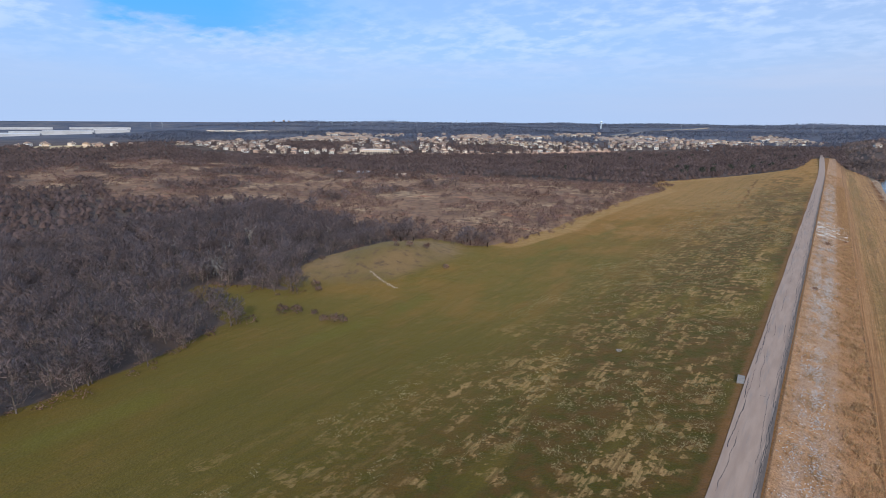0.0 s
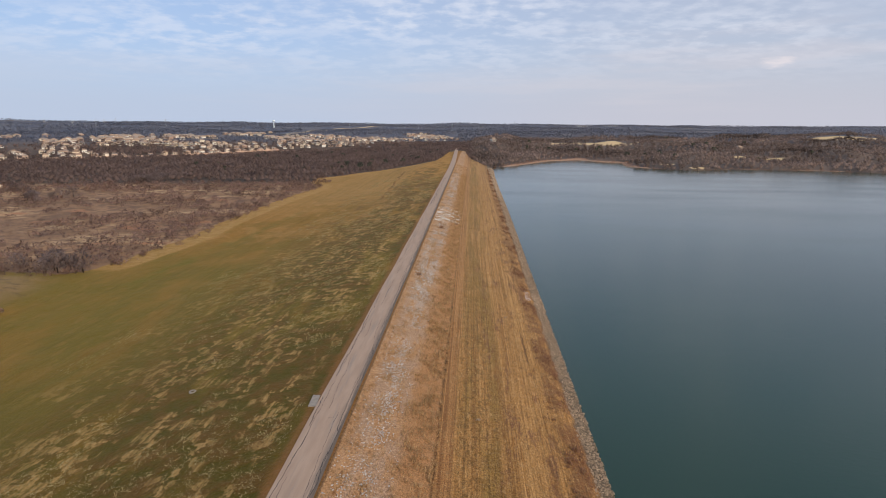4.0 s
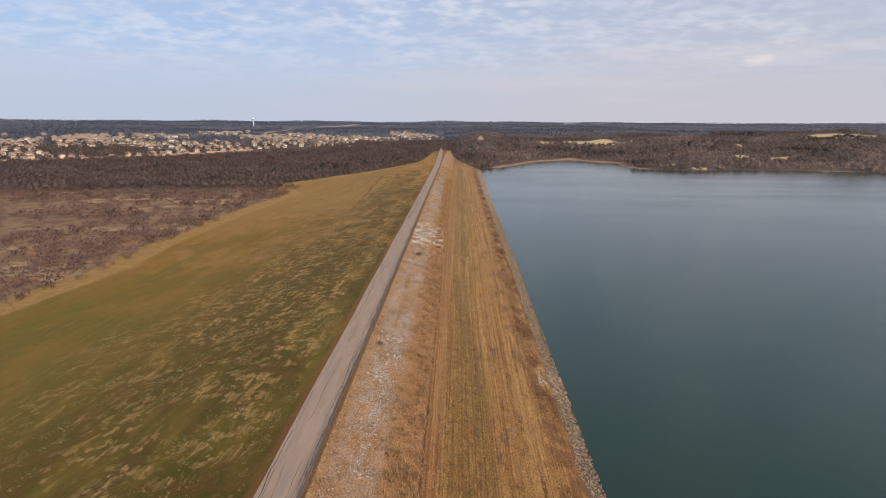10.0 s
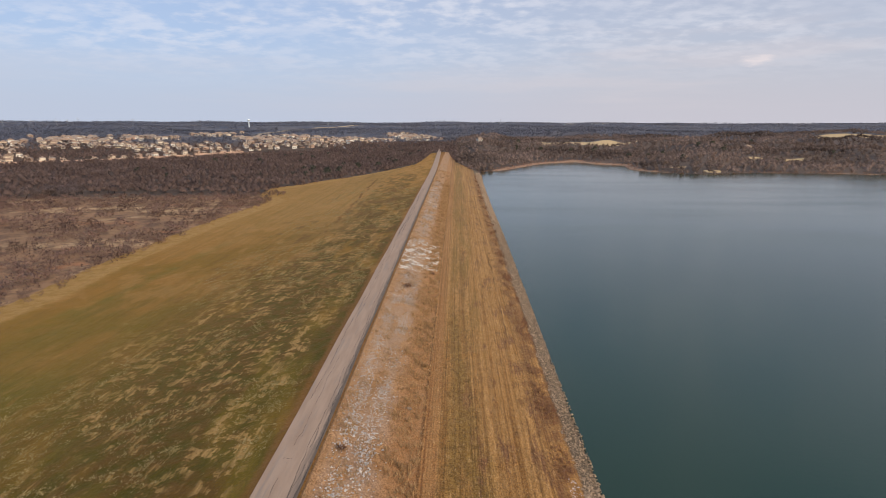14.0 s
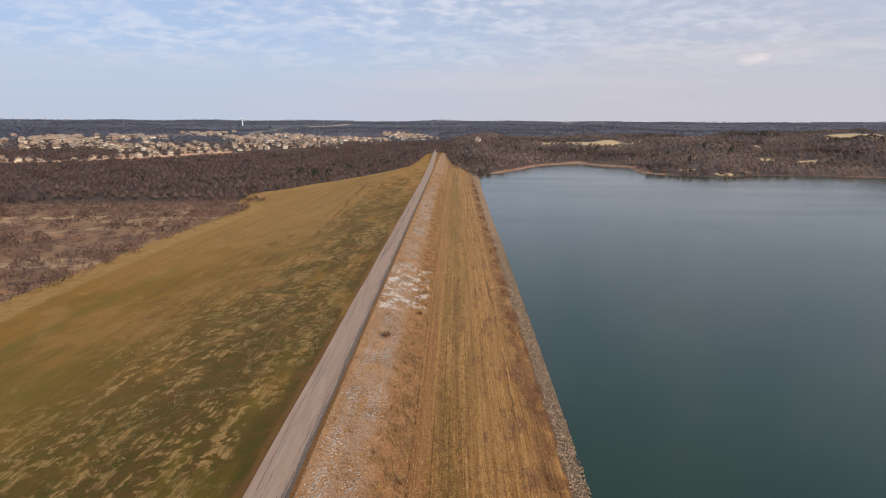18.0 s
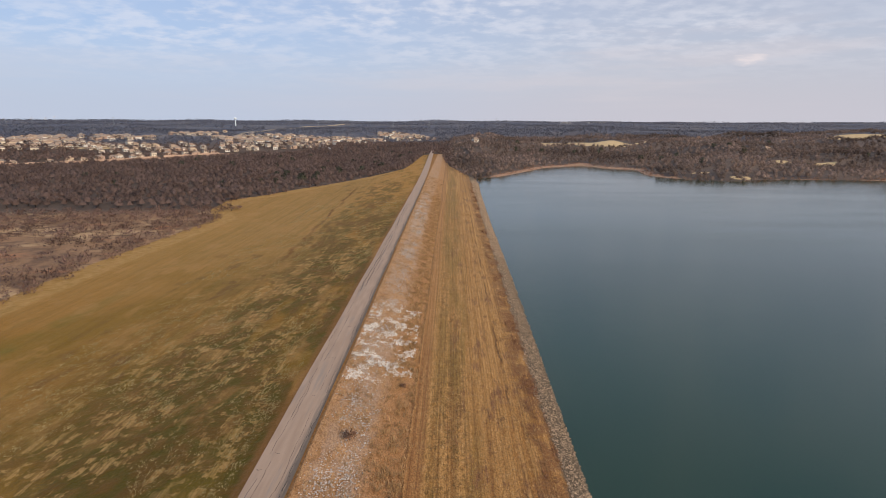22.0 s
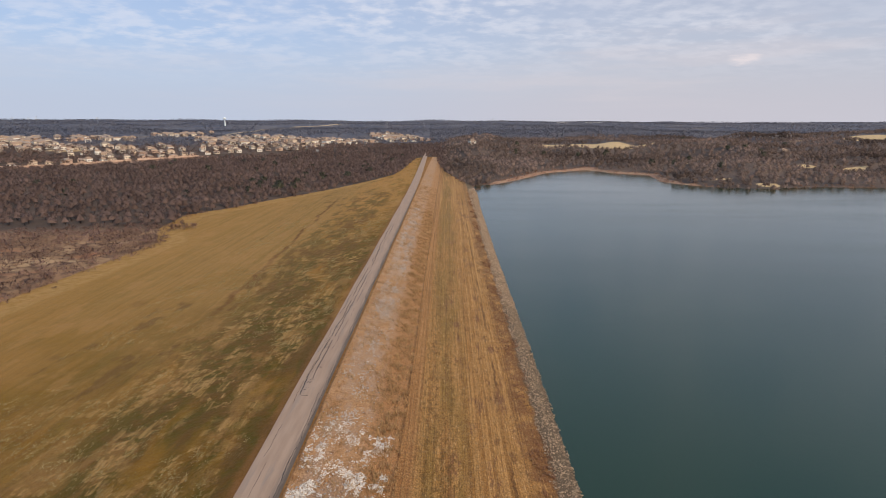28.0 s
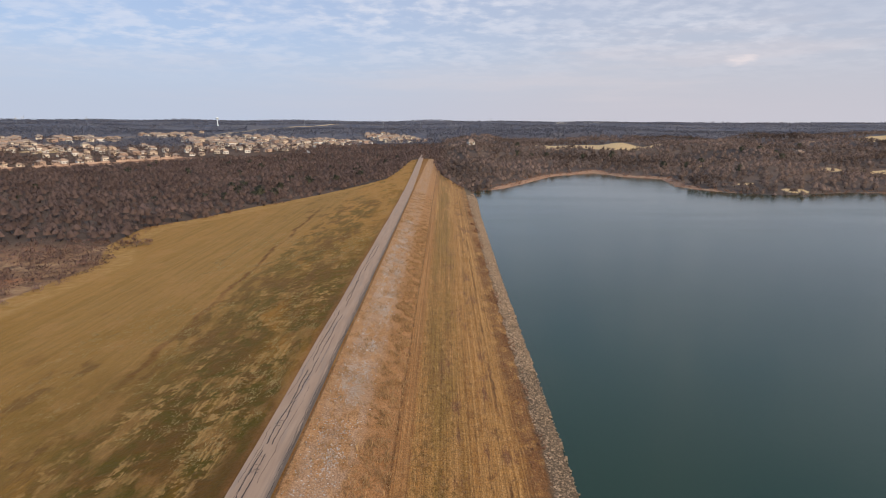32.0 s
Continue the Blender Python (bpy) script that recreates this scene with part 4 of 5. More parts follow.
# pale stones washed out along the rough bank, thickest in one bare patch
xs, ys, rnd = random_in(3.0, 12.8, 45, 470, 105000, 111)
streak = waves(xs * 3.0, ys, 26, 112) + 0.7 * waves(xs * 1.5, ys, 7, 113)
middle = np.maximum(np.exp(-((xs - (5.4 + 0.5 * np.sin(ys / 17))) / 1.1) ** 2), np.exp(-((xs - (7.4 + 0.6 * np.sin(ys / 29 + 1))) / 1.1) ** 2))
dense = (0.25 + 0.75 * smooth(streak, -0.4, 0.5)) * middle + 0.05 * (xs < 10)
bare = (smooth(ys, 240, 245) * (1 - smooth(ys, 275, 281))) * smooth(waves(xs * 1.3, ys, 5.5, 115) + 0.5 * waves(xs, ys, 2.4, 116), 0.0, 0.35)
keep = rnd < np.maximum(dense * (1 - 0.1 * (ys > 300)), bare * 1.0)
xs, ys = xs[keep], ys[keep]
lone = (ys > 146) & (ys < 166) & (xs > 4) & (xs < 10)
lone[np.flatnonzero(lone)[290:]] = False
bank = strew("bank_stones", PEBBLES, xs[~lone], ys[~lone], 0.11, 0.32, MAT_STONE, "loose pale limestone scattered through the dry bank grass", "stones", 117, -0.12)
lone_stones(xs[lone], ys[lone], 0.2, 0.42, MAT_STONE_ONE, bank, 118)
xs, ys, rnd = random_in(3.0, 13.4, 240, 281, 24000, 119)
bare = smooth(waves(xs * 1.3, ys, 5.5, 115) + 0.9 * waves(xs, ys, 1.7, 116), -0.1, 0.8) * smooth(ys - 0.4 * xs, 237, 243) * (1 - smooth(ys, 275, 281))
keep = rnd < bare
strew("bare_patch_stones", PEBBLES, xs[keep], ys[keep], 0.14, 0.36, plain("chalky_white_stone", (0.60, 0.55, 0.49), 0.2, 0.6, 0.9, by_island=0.25),
      "chalky white broken stone on a bare patch of the bank", "stones", 120, -0.1)

xs, ys, rnd = random_in(32.2, 33.8, 148, 160, 420, 121)
keep = rnd < smooth(waves(xs, ys, 6, 122), -0.1, 0.5)
strew("shore_chalk", PEBBLES, xs[keep], ys[keep], 0.12, 0.34, plain("pinkish_chalk", (0.50, 0.41, 0.37), 0.2, 0.6, 0.9, by_island=0.25), "chalky pale rubble at the top of the riprap", "stones", 123, -0.1)

# strewn stones stand in for the pale dirt track on the mound
rng = np.random.default_rng(126)
f = rng.random(260)
xs, ys = -111.5 + 15 * f + rng.normal(0, 0.3, 260), 123.2 - 5.5 * f + rng.normal(0, 0.3, 260)
strew("mound_stones", PEBBLES, xs, ys, 0.2, 0.5, plain("pale_washed_stone", (0.36, 0.28, 0.19), 0.2, 0.6, 0.9, by_island=0.3), "pale stones strewn along a short dirt track on the mound", "stones", 127, -0.1)

# grasses
TUFTS = [tuft_shape(k, 7, 0.55, 0.07) for k in range(6)]
LOW = [tuft_shape(k + 9, 5, 1.0, 0.16) for k in range(6)]
xs, ys, rnd = random_in(2.9, 14.1, 35, 560, 34000, 131)
clump = smooth(waves(xs * 1.2, ys, 6, 132) + 0.5 * waves(xs, ys, 2.3, 133), -0.5, 0.5)
keep = rnd < clump
strew("bank_grass", TUFTS, xs[keep], ys[keep], 0.2, 0.6, MAT_STRAW, "long bleached straw grass on the rough bank", "grass", 134)
xs, ys, rnd = random_in(9.6, 14.3, 35, 470, 15000, 135)
keep = rnd < smooth(waves(xs * 1.5, ys, 5, 136), -0.8, 0.4) * (0.35 + 0.65 * smooth(xs, 10, 12.2))
strew("tall_grass", TUFTS, xs[keep], ys[keep], 0.35, 0.9, MAT_TALL, "tall rust-coloured dry grass along the foot of the bank", "grass", 137)
xs, ys, rnd = random_in(15.0, 32.0, 60, 420, 26000, 141)
keep = rnd < smooth(np.sin(xs * 5.2) + waves(xs * 2, ys * 0.3, 5, 142), -0.4, 1.0)
strew("mown_grass", LOW, xs[keep], ys[keep], 0.07, 0.24, MAT_MOWN, "short mown straw grass lying in rows along the bench", "grass", 143)
xs, ys, rnd = random_in(29.8, 34.4, 40, 560, 17000, 145)
keep = rnd < smooth(waves(xs, ys, 14, 146) + 0.6 * waves(xs, ys, 5, 147), -0.3, 0.6) * smooth(xs, 30.5, 32.5)
strew("shore_weeds", TUFTS, xs[keep] + (shoreline(ys[keep]) - 37.4) * 0.8, ys[keep], 0.2, 0.65, MAT_WEED, "dead brown weeds above the riprap", "weeds", 148)
rng = np.random.default_rng(151)
cx, cy = -4.5 - 52 * rng.random(7500) ** 1.25, rng.uniform(30, 470, 7500)
near = waves(cx, cy, 60, 152) + 0.8 * waves(cx, cy, 22, 153) > -0.1
cx, cy = cx[near], cy[near]
rx, ry = rng.uniform(0.5, 1.5, len(cx)), rng.uniform(0.5, 2.0, len(cx))
count = 16
a, r = rng.uniform(0, 6.283, (len(cx), count)), np.sqrt(rng.random((len(cx), count)))
xs, ys = (cx[:, None] + rx[:, None] * r * np.cos(a)).ravel(), (cy[:, None] + ry[:, None] * r * np.sin(a)).ravel()
keep = xs < -4.0
strew("tussock_grass", LOW, xs[keep], ys[keep], 0.06, 0.24, MAT_TUSSOCK, "bleached tussocks dotted over the green slope", "grass", 154)


# cracks in the road
def crack(xs, ys, wide, seed):
    """A dark ribbon that follows a wandering line, just above the paving."""
    rng = np.random.default_rng(seed)
    w = wide * rng.uniform(0.4, 1.3, len(xs))
    tx, ty = np.gradient(xs), np.gradient(ys)
    t = np.hypot(tx, ty) + 1e-6
    nx, ny = -ty / t * w / 2, tx / t * w / 2
    zs = 0.068 - 0.0166 * np.abs(xs)
    v = np.concatenate([np.stack([xs - nx, ys - ny, zs], -1), np.stack([xs + nx, ys + ny, zs], -1)])
    k = np.arange(len(xs) - 1)
    return from_arrays("crack", v, np.stack([k, k + 1, k + 1 + len(xs), k + len(xs)], -1))


rng = np.random.default_rng(161)
for base, y0, y1, wide in ((-1.7, 60, 150, 0.05), (-0.5, 90, 180, 0.04), (1.4, 50, 210, 0.045), (1.9, 60, 360, 0.06), (2.1, 40, 380, 0.07), (-1.5, 170, 290, 0.05),
                           (-0.9, 200, 270, 0.045), (-1.1, 285, 420, 0.15), (-0.45, 290, 400, 0.14), (0.3, 300, 340, 0.05), (-1.9, 300, 360, 0.05), (0.9, 210, 250, 0.04), (-1.9, 70, 110, 0.10)):
    y = y0
    while y < y1:
        run = rng.uniform(6, 26)
        ys = np.arange(y, y + run, 0.45)
        xs = np.clip(base + np.cumsum(rng.normal(0, 0.05, len(ys))) * np.clip(1 - np.arange(len(ys)) / 150, 0, 1) + 0.03 * np.sin(ys * 0.7), -2.3, 2.3)
        part("crack", crack(xs, ys, wide, int(y)), MAT_CRACK, road)
        y += run + rng.uniform(1, 9)
for k in range(46):
    y = rng.uniform(284, 340) if k < 26 else rng.uniform(60, 420)
    x0 = rng.uniform(-1.6, -0.6) if k < 26 else rng.uniform(-2.2, 0.5)
    xs = np.linspace(x0, x0 + rng.uniform(0.4, 1.1), 6)
    part("crack", crack(xs, y + np.cumsum(rng.normal(0, 0.09, 6)), 0.10 if k < 26 else 0.06, 500 + k), MAT_CRACK, road)


def box(name, sx, sy, sz, bevel=0.03):
    bm = bmesh.new()
    bmesh.ops.create_cube(bm, size=1.0, matrix=Matrix.Diagonal((sx, sy, sz, 1)) @ Matrix.Translation((0, 0, 0.5)))
    bmesh.ops.bevel(bm, geom=bm.edges[:], offset=bevel, segments=1, affect="EDGES")
    me = bpy.data.meshes.new(name)
    bm.to_mesh(me)
    bm.free()
    return me


def concrete_pad():
    ob = new("concrete_pad")
    part("slab", box("slab", 1.0, 3.2, 0.25), MAT_CONCRETE, ob)
    lip = part("kerb", box("kerb", 0.14, 3.2, 0.27), MAT_CONCRETE, ob)
    lip.location = (-0.5, 0, 0.0)
    ob.matrix_basis = pose(-3.1, 92.2, -0.32, 0, 0, 4)
    return tagged(ob, "weathered concrete drain apron beside the crest road", "concrete pad")


concrete_pad()


def drain_inlet(x, y, z_turn):
    """A round concrete collar with a few bars across a disc painted dark as the hole's shade."""
    ob = new("drain_inlet")
    k = 14
    ring = [(math.cos(a) * r * (1 + 0.08 * math.sin(3 * a)), math.sin(a) * r, z) for r, z in ((0.72, -0.1), (0.66, 0.24), (0.40, 0.24), (0.36, -0.1)) for a in (6.2832 * q / k for q in range(k))]
    f = [(j * k + q, j * k + (q + 1) % k, (j + 1) * k + (q + 1) % k, (j + 1) * k + q) for j in range(3) for q in range(k)]
    part("rim", from_arrays("rim", ring, f), MAT_CONCRETE, ob)
    part("pit", from_arrays("pit", [(math.cos(6.2832 * q / k) * 0.4, math.sin(6.2832 * q / k) * 0.4, 0.02) for q in range(k)] + [(0, 0, -0.02)], [(q, (q + 1) % k, k) for q in range(k)]), MAT_CRACK, ob)
    for q in range(4):
        p = part("grate_bar", box("grate_bar", 0.03, 0.72, 0.03, 0.004), MAT_CRACK, ob)
        p.location = (-0.24 + 0.16 * q, 0, 0.17)
    ob.matrix_basis = pose(x, y, float(height(x, y)) - 0.1, 0, 0, z_turn) @ Matrix.Scale(0.8, 4)
    return tagged(ob, "round concrete drain inlet set in the grass slope", "drain inlet")


drain_inlet(-24.6, 99.4, 8)


def bush(x, y, size, mat, label, seed):
    wood, crown = twig_tree(seed, 130, 0.55, 6, 0.06, 0.34)
    ob = new("bush")
    for name, (v, f), m in (("stems", wood, MAT_BARK), ("crown", crown, mat)):
        part(name, from_arrays(name, v, f, True, dome_normals(v)), m, ob)
    ob.matrix_basis = pose(x, y, float(height(x, y)) - 0.05, 0, 0, seed * 37) @ Matrix.Diagonal((size, size, size * 0.8, 1))
    return tagged(ob, label, "bush")


bush(7.0, 226.4, 1.9, MAT_WEED, "dark leafless bush among the pale bank stones", 301)
bush(5.1, 159.0, 1.3, MAT_WEED, "low brown bush on the stony bank", 302)
bush(12.4, 243.0, 1.2, MAT_WEED, "low brown bush on the stony bank", 303)
for k, (x, y, s) in enumerate(((-115.2, 148, 3.0), (-112, 154, 3.2), (-117, 143, 2.2), (-96.4, 143.7, 2.4), (-115.4, 104, 3.2), (-112, 102, 2.4), (-93, 86.5, 2.6), (-90.5, 87.5, 3.2),
                               (-88.5, 88.6, 2.6), (-102.9, 86.3, 3.4), (-105.5, 84, 3.6), (-98, 88, 2.2), (-99, 193, 3.2), (-97, 204, 2.8), (-98.5, 452, 5.0), (-102, 450, 4.4), (-95.5, 455, 3.6),
                               (30.5, 622, 3.0), (27, 634, 2.6), (34, 637, 3.2))):
    bush(x, y, s, MAT_BRUSH, "reddish-brown leafless bush at the edge of the grass", 310 + k % 6)
for k, (x, y, h) in enumerate(((-145.5, 92.5, 8.5), (-149, 90, 9.0), (-152, 95, 8.0), (-180, 128, 9.0), (-183, 98, 8.5), (-165, 108, 8.0))):
    wood, crown = twig_tree(330 + k, 50, 0.34, 12, 0.018, 0.22)
    ob = new("dead_tree")
    for name, (v, f) in (("trunk", wood), ("branches", crown)):
        part(name, from_arrays(name, v, f), MAT_BARK_PALE, ob)
    ob.matrix_basis = pose(x, y, float(height(x, y)), 0, 0, k * 61) @ Matrix.Diagonal((h, h, h, 1))
    tagged(ob, "bleached bare dead tree standing above the woods", "dead tree", "pale dead trees")

# evergreens in the woods past the field
rng = np.random.default_rng(171)
spots = [(-131, 633), (-122, 632), (-100, 600), (-95, 630), (-94, 842), (-74, 841), (-44, 850), (-115, 580), (-89, 596), (-97, 582), (-116, 607), (-125, 576)]
spots += [(x, y) for x, y in zip(rng.uniform(-330, -30, 30), rng.uniform(560, 980, 30)) if edge_distance(np.array([x]), np.array([y]), FIELD)[0] > 12 and line_distance(np.array([x]), np.array([y]), TOWN)[0] > 30]
spots += [(x, y) for x, y in zip(rng.uniform(40, 520, 26), rng.uniform(640, 1150, 26)) if edge_distance(np.array([x]), np.array([y]), LAKE)[0] > 18]
shapes = []
for v, f in CEDARS:
    me = from_arrays("foliage", v, f, True, dome_normals(v))
    me.materials.append(MAT_CEDAR)
    shapes.append(me)
tv, tf = stone_shape(3)
stem = from_arrays("trunk", tv * np.array([0.05, 0.05, 0.9]) + np.array([0, 0, 0.2]), tf)
stem.materials.append(MAT_BARK)
for k, (x, y) in enumerate(spots):
    ob = new("cedar_tree")
    new("trunk", stem).parent = ob
    new("foliage", shapes[k % len(shapes)]).parent = ob
    s = rng.uniform(5.5, 9)
    ob.matrix_basis = pose(x, y, float(height(x, y)) - 0.3, 0, 0, rng.uniform(0, 360)) @ Matrix.Diagonal((s, s, s, 1))
    tagged(ob, "dark green evergreen among leafless woods", "cedar tree", "evergreens in the woods")


def stone_pile(x, y, size, seed):
    """A few pale stones heaped on the grass."""
    rng = random.Random(seed)
    ob = new("stone_pile")
    for k in range(7):
        v, f = STONES[k]
        p = part("stone", from_arrays("stone", v, f), MAT_RIPRAP_ONE, ob)
        s = size * rng.uniform(0.5, 1.0)
        p.matrix_basis = pose(rng.uniform(-1, 1) * size, rng.uniform(-1, 1) * size, 0.05, 0, 0, rng.uniform(0, 360)) @ Matrix.Scale(s, 4)
    ob.matrix_basis = pose(x, y, float(height(x, y)) + 0.1)
    return tagged(ob, "small heap of pale stones lying on the mown grass", "stone pile", "stone heaps on the bank")


# the last heap is a stand-in for a whitish scrap of trash
for k, (x, y, s) in enumerate(((19.7, 94.1, 0.3), (26.3, 138.3, 0.32), (11.9, 172.1, 0.4))):
    stone_pile(x, y, s, k)


# ---- town and distance ----
MAT_WALLS = [plain("cream_brick", (0.74, 0.65, 0.53), 0.12, 3, 0.9, by_object=0.15), plain("buff_brick", (0.66, 0.54, 0.42), 0.12, 3, 0.9, by_object=0.15),
             plain("red_brick", (0.50, 0.36, 0.28), 0.15, 3, 0.9, by_object=0.15), plain("white_siding", (0.74, 0.70, 0.64), 0.08, 3, 0.8, by_object=0.08)]
MAT_ROOFS = [plain("grey_shingle", (0.30, 0.24, 0.195), 0.2, 2, 0.95, by_object=0.2), plain("brown_shingle", (0.35, 0.25, 0.18), 0.2, 2, 0.95, by_object=0.2)]
MAT_GARAGE = plain("white_garage_door", (0.75, 0.72, 0.67), 0.08, 2, 0.7)
MAT_DOOR = plain("brown_front_door", (0.16, 0.09, 0.06), 0.2, 1, 0.6)
MAT_PANE = plain("dark_window_glass", (0.05, 0.06, 0.07), 0.2, 1, 0.12, spec=0.6)
MAT_WHITE = plain("white_metal_wall", (0.78, 0.77, 0.74), 0.08, 20, 0.7)
MAT_PALE_ROOF = plain("pale_membrane_roof", (0.66, 0.65, 0.63), 0.1, 25, 0.8)
MAT_DISTANT = plain("pale_grey_metal_wall", (0.50, 0.50, 0.51), 0.15, 30, 0.7)
MAT_TANK = plain("pale_blue_tank_paint", (0.72, 0.80, 0.84), 0.06, 4, 0.5)


def slab_mesh(name, parts_list):
    """Boxes (x0, x1, y0, y1, z0, z1) joined into one mesh."""
    v, f = [], []
    for x0, x1, y0, y1, z0, z1 in parts_list:
        i = len(v)
        v += [(x, y, z) for z in (z0, z1) for y in (y0, y1) for x in (x0, x1)]
        f += [(i, i + 2, i + 3, i + 1), (i + 4, i + 5, i + 7, i + 6), (i, i + 1, i + 5, i + 4), (i + 1, i + 3, i + 7, i + 5), (i + 3, i + 2, i + 6, i + 7), (i + 2, i, i + 4, i + 6)]
    return from_arrays(name, v, f)


def hip_roof(w, d, z, rise, over=0.5, ridge=0.4):
    """A hipped roof with eaves and a soffit over a w by d plan."""
    x, y, r = w / 2 + over, d / 2 + over, w / 2 * ridge
    v = np.array([(-x, -y, z - 0.25), (x, -y, z - 0.25), (x, y, z - 0.25), (-x, y, z - 0.25), (-x, -y, z), (x, -y, z), (x, y, z), (-x, y, z), (-r, 0, z + rise), (r, 0, z + rise)])
    f = [(0, 3, 2), (0, 2, 1), (4, 5, 9), (4, 9, 8), (6, 7, 8), (6, 8, 9), (5, 6, 9), (7, 4, 8)]
    for k in range(4):
        a, b = k, (k + 1) % 4
        f += [(a, b, b + 4), (a, b + 4, a + 4)]
    return v, np.array(f)


def house_model(seed):
    rng = random.Random(seed)
    two = seed % 3 != 0
    w, d, z = rng.uniform(8, 9.6), rng.uniform(8.5, 10.5), (4.8 if two else 2.9)
    ob = new("house")
    wall = part("wall", slab_mesh("wall", [(-w / 2, w / 2, -d / 2, d / 2, -1.5, z)] + [(-w / 2 - 0.02, -w / 2 + 4.8, -d / 2 - 2.0, -d / 2, -1.5, 2.8)]), MAT_WALLS[seed % 4], ob)
    v, f = hip_roof(w, d, z, rng.uniform(1.9, 2.8), 0.4, rng.uniform(0.25, 0.55))
    gv, gf = hip_roof(4.8, 4.5, 2.8, 1.4, 0.4, 0.3)
    gv = gv + np.array([-w / 2 + 2.4, -d / 2 - 0.2, 0])
    roof = part("roof", from_arrays("roof", np.concatenate([v, gv]), np.concatenate([f, gf + len(v)])), MAT_ROOFS[seed % 2], ob)
    part("chimney", slab_mesh("chimney", [(w / 4, w / 4 + 0.9, 0.8, 1.6, z, z + 2.8)]), MAT_WALLS[2], roof)
    part("garage_door", slab_mesh("garage_door", [(-w / 2 + 0.5, -w / 2 + 4.4, -d / 2 - 2.06, -d / 2 - 1.98, 0.0, 2.3)]), MAT_GARAGE, wall)
    part("front_door", slab_mesh("front_door", [(0.6, 1.6, -d / 2 - 0.06, -d / 2 + 0.02, 0.1, 2.2)]), MAT_DOOR, wall)
    spots = [(w / 4 + 0.9, 0.9)] + ([(-w / 4, 3.1), (w / 4, 3.1)] if two else [])
    for x, s in spots:
        part("window", slab_mesh("window", [(x - 0.8, x + 0.8, -d / 2 - 0.05, -d / 2 + 0.02, s, s + 1.2)]), MAT_PANE, wall)
    for x, s in ((-w / 4, 1.0), (w / 5, 1.0)):
        part("window", slab_mesh("window", [(x - 0.9, x + 0.9, d / 2 - 0.02, d / 2 + 0.05, s, s + 1.3)]), MAT_PANE, wall)
    words = ["cream brick", "buff brick", "red brick", "white sided"][seed % 4]
    return tagged(ob, f"{words} suburban house with a {'grey' if seed % 2 == 0 else 'brown'} hipped roof", "house", "houses of the town")


def along(line, offset, step):
    """Places along a line, set back to its far side, with the way of the line there."""
    out = []
    for (ax, ay), (bx, by) in zip(line, line[1:]):
        L = math.hypot(bx - ax, by - ay)
        ux, uy = (bx - ax) / L, (by - ay) / L
        for k in range(int(L / step)):
            s = (k + 0.5) * step
            out.append((ax + ux * s - uy * offset, ay + uy * s + ux * offset, math.degrees(math.atan2(uy, ux))))
    return out


rng = random.Random(5)
plots = []
for row, offset in enumerate((22, 58, 84, 124, 150, 190, 216, 256, 282, 322, 350, 390, 420, 460, 490, 530, 560, 600)):
    for x, y, turn in along(TOWN, offset, 12.6):
        gap = not built_up(np.array([x]), np.array([y]))[0]
        if x > -15 + offset * 0.05 or (row > 0 and gap) or rng.random() < 0.08 + 0.03 * row:
            continue
        if edge_distance(np.array([x]), np.array([y]), FIELD)[0] < 60:
            continue
        plots.append((x + rng.uniform(-3, 3), y + rng.uniform(-9, 9), turn + (180 if row % 2 == 0 else 0) + rng.choice((0, 0, 0, 90)) + rng.uniform(-14, 14)))
plots.sort(key=lambda p: math.hypot(p[0] + 100, p[1] - 150))
homes = [house_model(k) for k in range(12)]
for k, (x, y, turn) in enumerate(plots[:290]):
    m = pose(x, y, float(height(x, y)) + 0.3, 0, 0, turn) @ Matrix.Scale(0.88, 4)
    if k < len(homes):
        homes[k].matrix_basis = m
    else:
        copy_thing(homes[rng.randrange(12)], m)


for x, y, turn in ((52.3, 921, 15), (409, 853, 190), (33, 1020, 10)):
    copy_thing(homes[rng.randrange(12)], pose(x, y, float(height(x, y)) + 0.3, 0, 0, turn))


MAT_FARROAD = plain("pale_concrete_road", (0.42, 0.38, 0.34), 0.15, 12, 0.9)
MAT_CUT = plain("pale_cut_grass", (0.40, 0.31, 0.22), 0.25, 30, 0.95)


def ribbon(name, line, width, mat, label, lift=0.25):
    """A strip laid over the land along a line."""
    pts = []
    for (ax, ay), (bx, by) in zip(line, line[1:]):
        k = max(2, int(math.hypot(bx - ax, by - ay) / 12))
        pts += [(ax + (bx - ax) * q / k, ay + (by - ay) * q / k) for q in range(k)]
    pts = np.array(pts + [line[-1]], float)
    way = np.gradient(pts, axis=0)
    way /= np.linalg.norm(way, axis=1)[:, None]
    side = np.stack([-way[:, 1], way[:, 0]], -1) * width / 2
    rows = [pts - side, pts - side * 0.98, pts + side * 0.98, pts + side]
    zs = [height(p[:, 0], p[:, 1]) + up for p, up in zip(rows, (-0.6, lift, lift, -0.6))]
    v = np.concatenate([np.column_stack([p, z]) for p, z in zip(rows, zs)])
    m, k = len(pts), np.arange(len(pts) - 1)
    f = np.concatenate([np.stack([k + j * m, k + (j + 1) * m, k + 1 + (j + 1) * m, k + 1 + j * m], -1) for j in range(3)])[:, ::-1]
    me = from_arrays(name, v, f, True)
    me.materials.append(mat)
    return tagged(new(name, me), label, "road", kind="structure")


